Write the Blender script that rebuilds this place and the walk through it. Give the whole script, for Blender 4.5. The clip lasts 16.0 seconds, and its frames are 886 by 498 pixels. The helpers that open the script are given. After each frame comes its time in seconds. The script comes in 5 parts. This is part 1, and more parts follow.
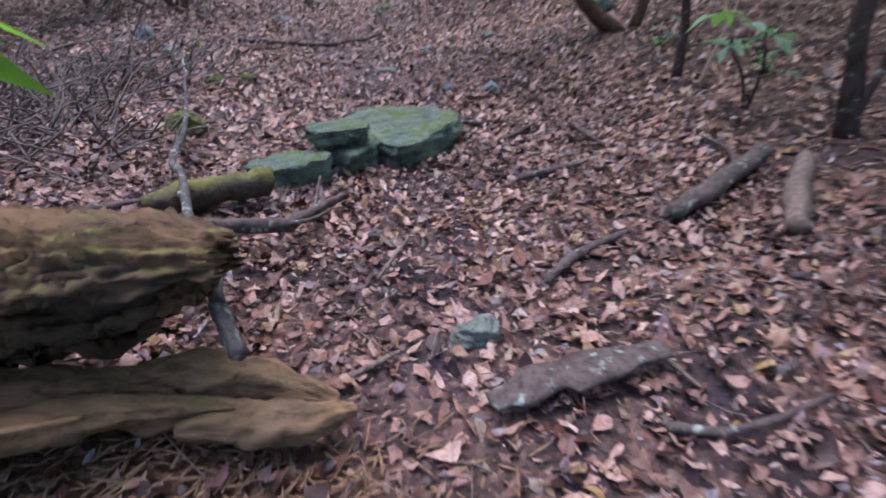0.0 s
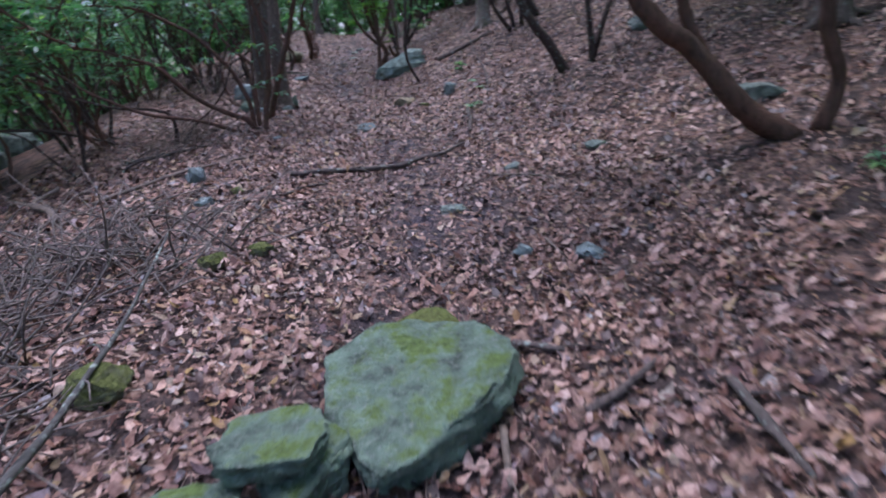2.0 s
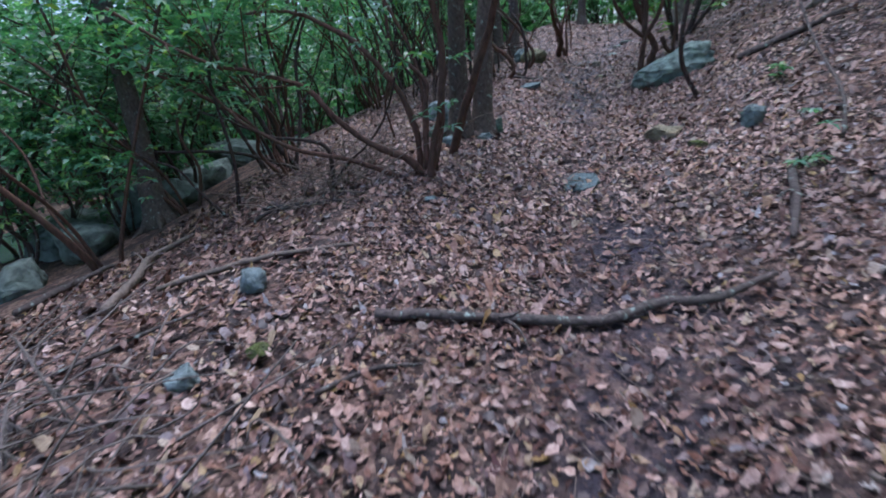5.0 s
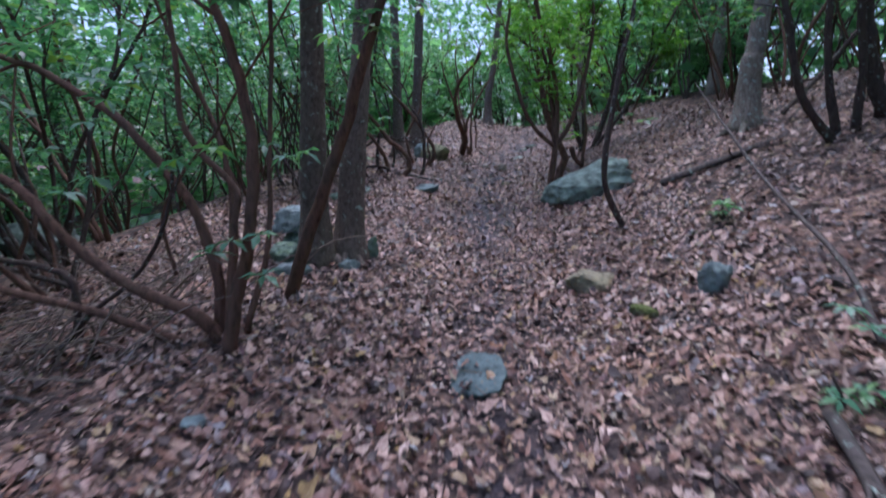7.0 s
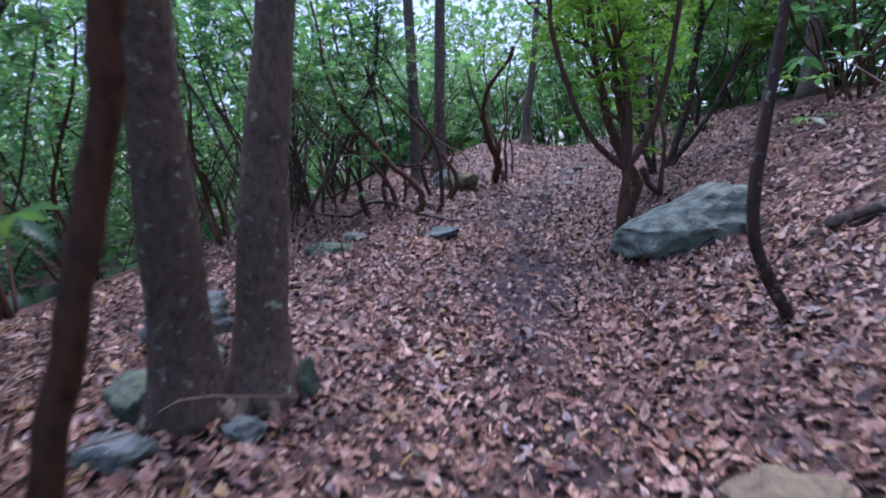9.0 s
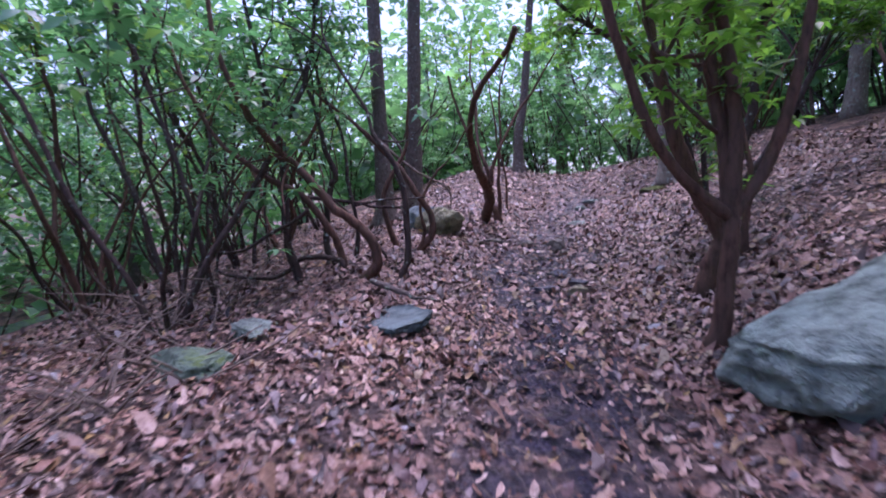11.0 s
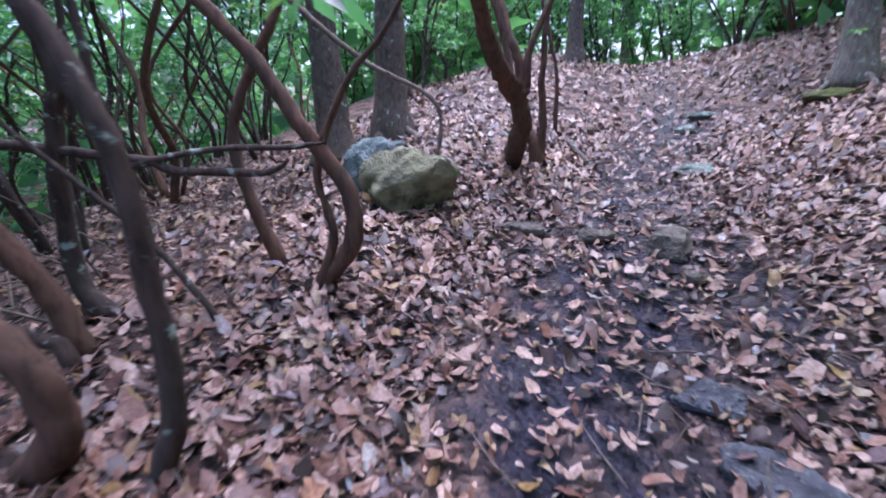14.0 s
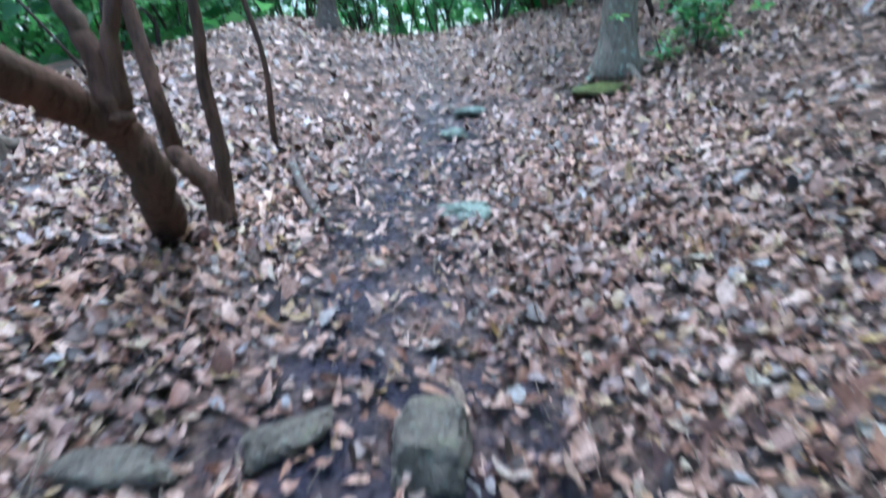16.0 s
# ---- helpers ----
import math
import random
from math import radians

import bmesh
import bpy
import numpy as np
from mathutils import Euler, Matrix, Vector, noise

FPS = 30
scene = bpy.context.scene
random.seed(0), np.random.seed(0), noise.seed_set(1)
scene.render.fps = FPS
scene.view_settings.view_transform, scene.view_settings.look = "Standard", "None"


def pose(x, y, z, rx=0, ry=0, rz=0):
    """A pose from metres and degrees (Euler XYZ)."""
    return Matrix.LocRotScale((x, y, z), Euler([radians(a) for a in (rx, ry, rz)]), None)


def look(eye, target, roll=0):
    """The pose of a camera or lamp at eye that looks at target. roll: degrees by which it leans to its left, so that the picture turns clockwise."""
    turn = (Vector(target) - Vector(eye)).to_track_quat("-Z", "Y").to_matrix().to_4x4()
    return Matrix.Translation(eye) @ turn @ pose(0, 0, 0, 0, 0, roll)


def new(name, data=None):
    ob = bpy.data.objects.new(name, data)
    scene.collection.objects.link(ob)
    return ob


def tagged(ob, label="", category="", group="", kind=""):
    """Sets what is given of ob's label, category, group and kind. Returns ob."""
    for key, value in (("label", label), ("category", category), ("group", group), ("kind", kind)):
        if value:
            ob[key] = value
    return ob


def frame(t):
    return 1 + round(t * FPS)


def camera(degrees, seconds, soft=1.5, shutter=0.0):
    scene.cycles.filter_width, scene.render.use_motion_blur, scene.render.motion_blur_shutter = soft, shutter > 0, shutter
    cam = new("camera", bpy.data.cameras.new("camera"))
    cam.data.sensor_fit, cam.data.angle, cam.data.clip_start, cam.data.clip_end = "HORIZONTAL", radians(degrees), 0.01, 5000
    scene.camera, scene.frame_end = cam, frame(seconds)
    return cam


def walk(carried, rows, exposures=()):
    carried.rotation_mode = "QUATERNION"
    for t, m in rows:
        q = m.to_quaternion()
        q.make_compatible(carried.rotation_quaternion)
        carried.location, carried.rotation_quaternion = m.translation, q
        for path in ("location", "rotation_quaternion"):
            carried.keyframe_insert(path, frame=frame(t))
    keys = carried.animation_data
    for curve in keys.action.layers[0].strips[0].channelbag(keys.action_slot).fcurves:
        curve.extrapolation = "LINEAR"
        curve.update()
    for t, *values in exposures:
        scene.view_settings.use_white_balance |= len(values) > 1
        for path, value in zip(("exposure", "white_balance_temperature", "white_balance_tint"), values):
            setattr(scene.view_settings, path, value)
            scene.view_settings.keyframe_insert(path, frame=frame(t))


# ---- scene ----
cam = camera(85.0, 16.0, soft=1.8, shutter=0.5)
METRES, EYE, TILT, LEAN, TURN = 21.0, 1.4, -28.0, -1.0, 0.0
ROWS = [
    (0.0, 0.0, 0.0, 0.0, 0.0, 0.0, -0.0),
    (0.5, 0.0037, 0.0212, 0.0142, 4.78, -4.38, 0.51),
    (1.0, 0.0127, 0.0419, 0.034, 4.24, -2.62, 1.97),
    (1.5, 0.0222, 0.0603, 0.0538, 8.32, 5.74, 5.22),
    (2.0, 0.0207, 0.0835, 0.0711, 14.68, 6.16, -1.08),
    (2.5, 0.021, 0.111, 0.0884, 19.94, 4.67, -1.54),
    (3.0, 0.0178, 0.1357, 0.105, 24.32, 10.95, -2.99),
    (5.5, -0.0447, 0.2568, 0.1811, 43.67, 0.56, -13.13),
    (6.0, -0.0615, 0.2766, 0.1964, 37.53, 2.84, -15.12),
    (6.5, -0.0681, 0.3021, 0.2134, 34.97, 6.67, -10.43),
    (7.0, -0.0819, 0.3253, 0.2273, 30.92, 13.49, -13.51),
    (7.5, -0.0955, 0.3479, 0.2398, 32.05, 15.83, -17.02),
    (8.0, -0.1087, 0.3731, 0.2566, 34.64, 15.09, -16.28),
    (8.5, -0.1284, 0.4001, 0.2708, 32.2, 12.91, -19.81),
    (9.0, -0.1448, 0.4277, 0.2883, 36.13, 15.08, -13.61),
    (11.5, -0.2392, 0.5472, 0.3657, 33.6, 20.91, -13.57),
    (12.0, -0.2573, 0.576, 0.3797, 30.06, 23.6, -14.8),
    (12.5, -0.2723, 0.6034, 0.3954, 30.35, 20.21, -13.28),
    (13.0, -0.2875, 0.6257, 0.4117, 35.17, 12.57, -16.33),
    (13.5, -0.3046, 0.6459, 0.4281, 34.01, 10.53, -20.43),
    (14.0, -0.3157, 0.6654, 0.4454, 39.07, 5.37, -14.83),
    (14.5, -0.3309, 0.6864, 0.4562, 36.8, 2.88, -17.46),
    (15.0, -0.3355, 0.7115, 0.4736, 18.62, -0.01, -9.94),
    (15.5, -0.333, 0.7257, 0.489, 15.23, -2.6, -4.23),
    (16.0, -0.3378, 0.7437, 0.4996, 16.33, 5.58, -5.92),
]
EXPOSURE = 0.8
walk(cam, [(t, pose(0, 0, EYE, TILT, LEAN, TURN) @ pose(METRES * x, METRES * y, METRES * z, 90 + pitch, roll, yaw)) for t, x, y, z, yaw, pitch, roll in ROWS],
     exposures=[(0.0, EXPOSURE, 5650.0, 29.0), (1.0, EXPOSURE, 5550.0, 29.0), (2.5, EXPOSURE - 0.13, 5280.0, 25.0), (5.5, EXPOSURE - 0.06, 5120.0, 17.0), (6.5, EXPOSURE - 0.05, 5150.0, 20.0),
                (8.5, EXPOSURE + 0.06, 5350.0, 34.0), (12.0, EXPOSURE + 0.48, 5330.0, 50.0), (13.5, EXPOSURE + 0.74, 5200.0, 35.0), (14.0, EXPOSURE + 0.9, 5150.0, 30.0), (15.0, EXPOSURE + 0.92, 4800.0, 11.0),
                (16.0, EXPOSURE + 1.06, 4800.0, 5.0)])

# ---- world and light: an overcast sky above the canopy ----
world = bpy.data.worlds.new("world")
scene.world = world
world.use_nodes = True
wn = world.node_tree
sky = wn.nodes.new("ShaderNodeTexSky")
sky.sky_type = "NISHITA"
sky.sun_disc = False
sky.sun_elevation, sky.sun_rotation = radians(75), radians(-27)
sky.air_density, sky.dust_density = 1.0, 4.0
wn.links.new(sky.outputs[0], wn.nodes["Background"].inputs[0])
wn.nodes["Background"].inputs[1].default_value = 0.15
sun_data = bpy.data.lights.new("sun", "SUN")
sun_data.energy, sun_data.angle, sun_data.color = 1.5, radians(55), (1.0, 0.97, 0.92)
sun = new("sun", sun_data)
sun.matrix_world = look((0, 0, 60), (7.0, -14.0, 0))

# ---- materials ----


def mat(name, rough=0.8, spec=0.3):
    m = bpy.data.materials.new(name)
    m.use_nodes = True
    b = m.node_tree.nodes["Principled BSDF"]
    b.inputs["Roughness"].default_value = rough
    b.inputs["Specular IOR Level"].default_value = spec
    return m, m.node_tree, b


def node(nt, kind, **sets):
    n = nt.nodes.new("ShaderNode" + kind)
    for k, v in sets.items():
        n.inputs[k.replace("_", " ")].default_value = v
    return n


def ramp(nt, fac, stops, constant=False):
    n = nt.nodes.new("ShaderNodeValToRGB")
    n.color_ramp.interpolation = "CONSTANT" if constant else "LINEAR"
    while len(n.color_ramp.elements) < len(stops):
        n.color_ramp.elements.new(0.5)
    for e, (p, c) in zip(n.color_ramp.elements, stops):
        e.position, e.color = p, (*c, 1) if len(c) == 3 else c
    nt.links.new(fac, n.inputs[0])
    return n.outputs[0]


def mix(nt, fac, a, b, blend="MIX"):
    n = nt.nodes.new("ShaderNodeMix")
    n.data_type, n.blend_type = "RGBA", blend
    for sock, v in ((n.inputs[0], fac), (n.inputs[6], a), (n.inputs[7], b)):
        if isinstance(v, (int, float)):
            sock.default_value = v
        elif isinstance(v, tuple):
            sock.default_value = (*v, 1)
        else:
            nt.links.new(v, sock)
    return n.outputs[2]


def coords(nt):
    return nt.nodes.new("ShaderNodeTexCoord").outputs["Object"]


def noise_fac(nt, scale, detail=4.0, vec=None, rough=0.55):
    n = node(nt, "TexNoise", Scale=scale, Detail=detail, Roughness=rough)
    nt.links.new(vec if vec is not None else coords(nt), n.inputs["Vector"])
    return n.outputs["Fac"]


def bump(nt, b, height, strength, dist=0.02):
    n = node(nt, "Bump", Strength=strength, Distance=dist)
    nt.links.new(height, n.inputs["Height"])
    nt.links.new(n.outputs[0], b.inputs["Normal"])


def math_node(nt, op, a, b=0.0, clamp=False):
    n = nt.nodes.new("ShaderNodeMath")
    n.operation, n.use_clamp = op, clamp
    for sock, v in zip(n.inputs, (a, b)):
        if isinstance(v, (int, float)):
            sock.default_value = v
        else:
            nt.links.new(v, sock)
    return n.outputs[0]


def up_mask(nt, low, high, wobble):
    """How far a surface faces the sky, broken up by noise."""
    g = nt.nodes.new("ShaderNodeNewGeometry")
    s = nt.nodes.new("ShaderNodeSeparateXYZ")
    nt.links.new(g.outputs["Normal"], s.inputs[0])
    v = math_node(nt, "ADD", s.outputs[2], math_node(nt, "MULTIPLY", math_node(nt, "SUBTRACT", wobble, 0.5), 2.4))
    n = nt.nodes.new("ShaderNodeMapRange")
    n.inputs[1].default_value, n.inputs[2].default_value = low, high
    nt.links.new(v, n.inputs[0])
    return n.outputs[0]


def litter_material():
    """Fallen leaves: each leaf its own brown, tan, russet or dark wet tone."""
    m, nt, b = mat("fallen_leaf", 0.5, 0.4)
    g = nt.nodes.new("ShaderNodeNewGeometry")
    c = ramp(nt, g.outputs["Random Per Island"], [
        (0.0, (0.02, 0.012, 0.011)), (0.14, (0.065, 0.034, 0.029)), (0.28, (0.165, 0.082, 0.06)), (0.4, (0.28, 0.155, 0.112)),
        (0.54, (0.41, 0.255, 0.19)), (0.66, (0.52, 0.355, 0.28)), (0.76, (0.6, 0.455, 0.38)), (0.81, (0.33, 0.2, 0.1)), (0.85, (0.45, 0.36, 0.22)), (0.89, (0.24, 0.2, 0.22)),
        (0.93, (0.15, 0.06, 0.05)), (0.96, (0.36, 0.38, 0.4)), (0.985, (0.36, 0.25, 0.09))])
    mottle = ramp(nt, noise_fac(nt, 38, 6, rough=0.7), [(0.4, (0, 0, 0)), (0.62, (0.8, 0.8, 0.8))])
    c = mix(nt, mottle, c, mix(nt, 1.0, c, (0.42, 0.33, 0.3), "MULTIPLY"))
    warm = ramp(nt, noise_fac(nt, 2.3, 3), [(0.48, (0, 0, 0)), (0.64, (0.45, 0.45, 0.45))])
    c = mix(nt, warm, c, mix(nt, 1.0, c, (1.06, 0.88, 0.66), "MULTIPLY"))
    big = ramp(nt, noise_fac(nt, 0.55, 3), [(0.38, (0.62, 0.58, 0.6)), (0.62, (1.0, 1.0, 1.0))])
    c = mix(nt, 1.0, c, big, "MULTIPLY")
    nt.links.new(c, b.inputs["Base Color"])
    b.inputs["Roughness"].default_value = 0.4
    bump(nt, b, noise_fac(nt, 120, 3), 0.5, 0.004)
    return m


def piece_leaf_material():
    """The same leaves where each is a piece of its own."""
    m, nt, b = mat("large_fallen_leaf", 0.48, 0.4)
    g = nt.nodes.new("ShaderNodeObjectInfo")
    c = ramp(nt, g.outputs["Random"], [
        (0.0, (0.09, 0.05, 0.038)), (0.25, (0.2, 0.115, 0.08)), (0.5, (0.31, 0.2, 0.145)), (0.7, (0.4, 0.29, 0.225)),
        (0.85, (0.33, 0.15, 0.07)), (0.95, (0.40, 0.37, 0.34))])
    mottle = ramp(nt, noise_fac(nt, 4.5, 6, rough=0.7), [(0.4, (0, 0, 0)), (0.62, (0.8, 0.8, 0.8))])
    c = mix(nt, mottle, c, mix(nt, 1.0, c, (0.42, 0.33, 0.3), "MULTIPLY"))
    nt.links.new(c, b.inputs["Base Color"])
    bump(nt, b, noise_fac(nt, 90, 3), 0.5, 0.004)
    return m


def ground_material():
    """Dark humus with crushed leaf bits, wet purple-black mud along the worn line of the trail."""
    m, nt, b = mat("forest_floor", 0.75, 0.3)
    v = nt.nodes.new("ShaderNodeTexVoronoi")
    v.inputs["Scale"].default_value = 26
    warp = mix(nt, 0.06, coords(nt), node(nt, "TexNoise", Scale=9.0).outputs["Color"], "ADD")
    nt.links.new(warp, v.inputs["Vector"])
    sep = nt.nodes.new("ShaderNodeSeparateColor")
    nt.links.new(v.outputs["Color"], sep.inputs[0])
    leaf = ramp(nt, sep.outputs[0], [(0.0, (0.03, 0.02, 0.018)), (0.3, (0.10, 0.06, 0.045)), (0.55, (0.2, 0.125, 0.095)), (0.8, (0.30, 0.2, 0.15)), (1.0, (0.2, 0.1, 0.06))])
    soil = ramp(nt, noise_fac(nt, 14, 6), [(0.3, (0.022, 0.016, 0.015)), (0.7, (0.075, 0.052, 0.045))])
    a = nt.nodes.new("ShaderNodeAttribute")
    a.attribute_name = "mud"
    # Dark wet mud; the violet-blue tint stands for sky reflected in it.
    wet = ramp(nt, noise_fac(nt, 7, 5), [(0.3, (0.009, 0.008, 0.016)), (0.7, (0.034, 0.029, 0.05))])
    c = mix(nt, ramp(nt, noise_fac(nt, 3, 5), [(0.42, (0, 0, 0)), (0.58, (1, 1, 1))]), leaf, soil)
    rot = nt.nodes.new("ShaderNodeAttribute")
    rot.attribute_name = "rot"
    dust = ramp(nt, noise_fac(nt, 32, 6), [(0.3, (0.04, 0.024, 0.015)), (0.55, (0.17, 0.1, 0.055)), (0.8, (0.3, 0.21, 0.13))])
    c = mix(nt, rot.outputs["Fac"], c, dust)
    mud = math_node(nt, "MULTIPLY", a.outputs["Fac"], ramp(nt, noise_fac(nt, 4.5, 4), [(0.3, (0.3, 0.3, 0.3)), (0.55, (1, 1, 1))]), True)
    c = mix(nt, mud, c, wet)
    nt.links.new(c, b.inputs["Base Color"])
    r = node(nt, "MapRange", To_Min=0.85, To_Max=0.27)
    nt.links.new(mud, r.inputs[0])
    nt.links.new(r.outputs[0], b.inputs["Roughness"])
    h = math_node(nt, "ADD", noise_fac(nt, 40, 5), math_node(nt, "MULTIPLY", v.outputs["Distance"], -1.0))
    bump(nt, b, h, 0.8, 0.03)
    return m


def rock_material(name, dark, light, moss_low, moss_high, moss=(0.085, 0.13, 0.03)):
    m, nt, b = mat(name, 0.8, 0.3)
    c = ramp(nt, noise_fac(nt, 6, 7), [(0.32, dark), (0.5, light), (0.7, tuple(min(1, 1.5 * k) for k in light))])
    c = mix(nt, ramp(nt, noise_fac(nt, 38, 4), [(0.52, (0, 0, 0)), (0.74, (0.5, 0.5, 0.5))]), c, (0.27, 0.30, 0.27))
    mask = up_mask(nt, moss_low, moss_high, noise_fac(nt, 5, 7, rough=0.65))
    green = ramp(nt, noise_fac(nt, 30, 5), [(0.3, tuple(0.55 * k for k in moss)), (0.65, moss), (0.9, (0.2, 0.23, 0.06))])
    c = mix(nt, mask, c, green)
    nt.links.new(c, b.inputs["Base Color"])
    bump(nt, b, math_node(nt, "ADD", noise_fac(nt, 18, 8), math_node(nt, "MULTIPLY", noise_fac(nt, 90, 3), 0.4)), 0.9, 0.06)
    return m


def bark_material(name, dark, light, stretch=0.2, moss=None, lichen=0.0, along=None):
    m, nt, b = mat(name, 0.85, 0.2)
    mp = nt.nodes.new("ShaderNodeMapping")
    mp.inputs["Scale"].default_value = (along, 1, 1) if along else (1, 1, stretch)
    mp.inputs["Rotation"].default_value = (0, 0, radians(-25) if along else 0)
    nt.links.new(coords(nt), mp.inputs[0])
    f = noise_fac(nt, 26, 8, mp.outputs[0], 0.66)
    c = ramp(nt, f, [(0.28, dark), (0.52, light), (0.8, tuple(1.4 * k for k in light))])
    c = mix(nt, ramp(nt, noise_fac(nt, 2.2, 3), [(0.4, (0, 0, 0)), (0.65, (0.45, 0.45, 0.45))]), c, tuple(0.5 * (a + k) for a, k in zip(dark, (0.12, 0.12, 0.1))))
    if lichen:
        spots = ramp(nt, noise_fac(nt, 15, 5), [(0.62 - 0.2 * lichen, (0, 0, 0)), (0.72 - 0.2 * lichen, (1, 1, 1))])
        c = mix(nt, spots, c, (0.33, 0.40, 0.34))
    if moss:
        c = mix(nt, up_mask(nt, moss[0], moss[1], noise_fac(nt, 4, 5)), c, ramp(nt, noise_fac(nt, 30, 4), [(0.3, (0.07, 0.09, 0.02)), (0.7, (0.2, 0.2, 0.055))]))
    nt.links.new(c, b.inputs["Base Color"])
    bump(nt, b, f, 0.8, 0.02)
    return m


def foliage_material(name, stops, through_it=0.35):
    m, nt, b = mat(name, 0.32, 0.5)
    g = nt.nodes.new("ShaderNodeNewGeometry")
    c = ramp(nt, g.outputs["Random Per Island"], stops)
    c = mix(nt, math_node(nt, "MULTIPLY", noise_fac(nt, 1.3, 2), 0.5), c, (0.05, 0.10, 0.03))
    nt.links.new(c, b.inputs["Base Color"])
    t = nt.nodes.new("ShaderNodeBsdfTranslucent")
    nt.links.new(mix(nt, 1.0, c, (1.45, 1.7, 0.8), "MULTIPLY"), t.inputs[0])
    ms = nt.nodes.new("ShaderNodeMixShader")
    ms.inputs[0].default_value = through_it
    out = nt.nodes["Material Output"]
    nt.links.new(b.outputs[0], ms.inputs[1])
    nt.links.new(t.outputs[0], ms.inputs[2])
    nt.links.new(ms.outputs[0], out.inputs[0])
    return m


M_LITTER, M_LARGE_LEAF, M_GROUND = litter_material(), piece_leaf_material(), ground_material()
M_ROCK = rock_material("grey_green_rock", (0.07, 0.09, 0.08), (0.2, 0.245, 0.21), 1.12, 1.35)
M_ROCK_BLUE = rock_material("blue_grey_stone", (0.08, 0.105, 0.105), (0.2, 0.25, 0.245), 1.3, 2.1)
M_ROCK_MOSSY = rock_material("mossy_rock", (0.05, 0.07, 0.052), (0.13, 0.19, 0.14), 0.9, 1.25, (0.125, 0.19, 0.05))
M_ROCK_MOSS = rock_material("moss_covered_stone", (0.08, 0.10, 0.05), (0.17, 0.18, 0.10), 0.05, 0.7, (0.13, 0.155, 0.038))
M_ROCK_WARM = rock_material("brown_grey_stone", (0.06, 0.051, 0.043), (0.155, 0.132, 0.11), 0.95, 1.7, (0.1, 0.125, 0.03))
M_ROCK_WET = rock_material("wet_slate_stone", (0.04, 0.04, 0.05), (0.1, 0.1, 0.118), 1.4, 2.2)
M_ROCK_TEAL = rock_material("teal_grey_rock", (0.045, 0.065, 0.066), (0.115, 0.155, 0.155), 1.3, 2.1)
M_ROCK_TAN = rock_material("tan_stone", (0.13, 0.11, 0.07), (0.29, 0.25, 0.16), 0.9, 1.7, (0.14, 0.14, 0.05))
M_BOULDER = rock_material("mint_grey_boulder", (0.09, 0.12, 0.1), (0.25, 0.32, 0.27), 1.22, 1.42, (0.12, 0.17, 0.06))
M_ROCK_OLIVE = rock_material("olive_mossed_boulder", (0.1, 0.095, 0.055), (0.29, 0.28, 0.17), 0.85, 1.25, (0.15, 0.155, 0.05))
M_BARK = bark_material("shrub_bark", (0.02, 0.014, 0.012), (0.078, 0.053, 0.044), 0.25, lichen=0.1)
M_BARK_RED = bark_material("reddish_shrub_bark", (0.034, 0.019, 0.013), (0.14, 0.076, 0.052), 0.25)
M_TRUNK = bark_material("tree_bark", (0.04, 0.032, 0.026), (0.145, 0.113, 0.092), 0.6, lichen=0.03)
M_TRUNK_GREY = bark_material("grey_tree_bark", (0.09, 0.075, 0.06), (0.25, 0.21, 0.17), 0.35, lichen=0.25)
M_STICK = bark_material("dead_stick", (0.03, 0.024, 0.022), (0.12, 0.095, 0.085), 1.0, lichen=0.1)
M_STICK_PALE = bark_material("pale_dead_wood", (0.075, 0.058, 0.047), (0.23, 0.18, 0.145), 1.0)
M_TWIG = bark_material("bare_grey_twig", (0.07, 0.06, 0.053), (0.21, 0.18, 0.16), 1.0)
M_LICHEN = bark_material("lichen_stick", (0.035, 0.033, 0.032), (0.1, 0.098, 0.09), 1.0, lichen=0.33)
M_ROT = bark_material("rotten_wood", (0.014, 0.009, 0.006), (0.14, 0.092, 0.048), 1.0, moss=(1.0, 1.35), along=0.22)
M_ROT_IN = bark_material("rotten_heartwood", (0.035, 0.022, 0.012), (0.27, 0.175, 0.088), 1.0, moss=(1.2, 1.6), along=0.2)
M_CHIP = bark_material("rotten_wood_chip", (0.1, 0.06, 0.032), (0.33, 0.21, 0.12), 1.0)
M_MOSSLOG = bark_material("mossy_log", (0.025, 0.022, 0.017), (0.09, 0.074, 0.052), 1.0, moss=(0.35, 1.1))
M_RHODO = foliage_material("rhododendron_leaf", [(0.0, (0.035, 0.115, 0.055)), (0.35, (0.075, 0.215, 0.13)), (0.7, (0.125, 0.31, 0.2)), (0.9, (0.19, 0.39, 0.15)), (1.0, (0.27, 0.38, 0.07))])
M_RHODO_NEAR = foliage_material("pale_rhododendron_leaf", [(0.0, (0.1, 0.26, 0.16)), (0.6, (0.17, 0.37, 0.25)), (1.0, (0.25, 0.42, 0.14))])
M_CANOPY = foliage_material("broad_leaf", [(0.0, (0.07, 0.17, 0.025)), (0.6, (0.13, 0.28, 0.04)), (1.0, (0.22, 0.38, 0.07))], 0.55)
# Paler than the near leaves: backlight and haze are put into this colour.
M_FAR_HAZED = foliage_material("hazed_far_leaf", [(0.0, (0.08, 0.19, 0.11)), (0.5, (0.17, 0.34, 0.21)), (1.0, (0.3, 0.5, 0.34))], 0.55)

# ---- the lie of the land ----
# u runs along the trail, d to its right; e is the distance from the trail's worn line.
UC, DC = (-4, 0, 4, 8, 12, 16, 21, 30, 45), (0, 0.3, 1.2, 1.6, 1.0, 0.5, 0.05, -0.4, -0.8)


def soft_step(v, k):
    return k * np.logaddexp(0, v / k)


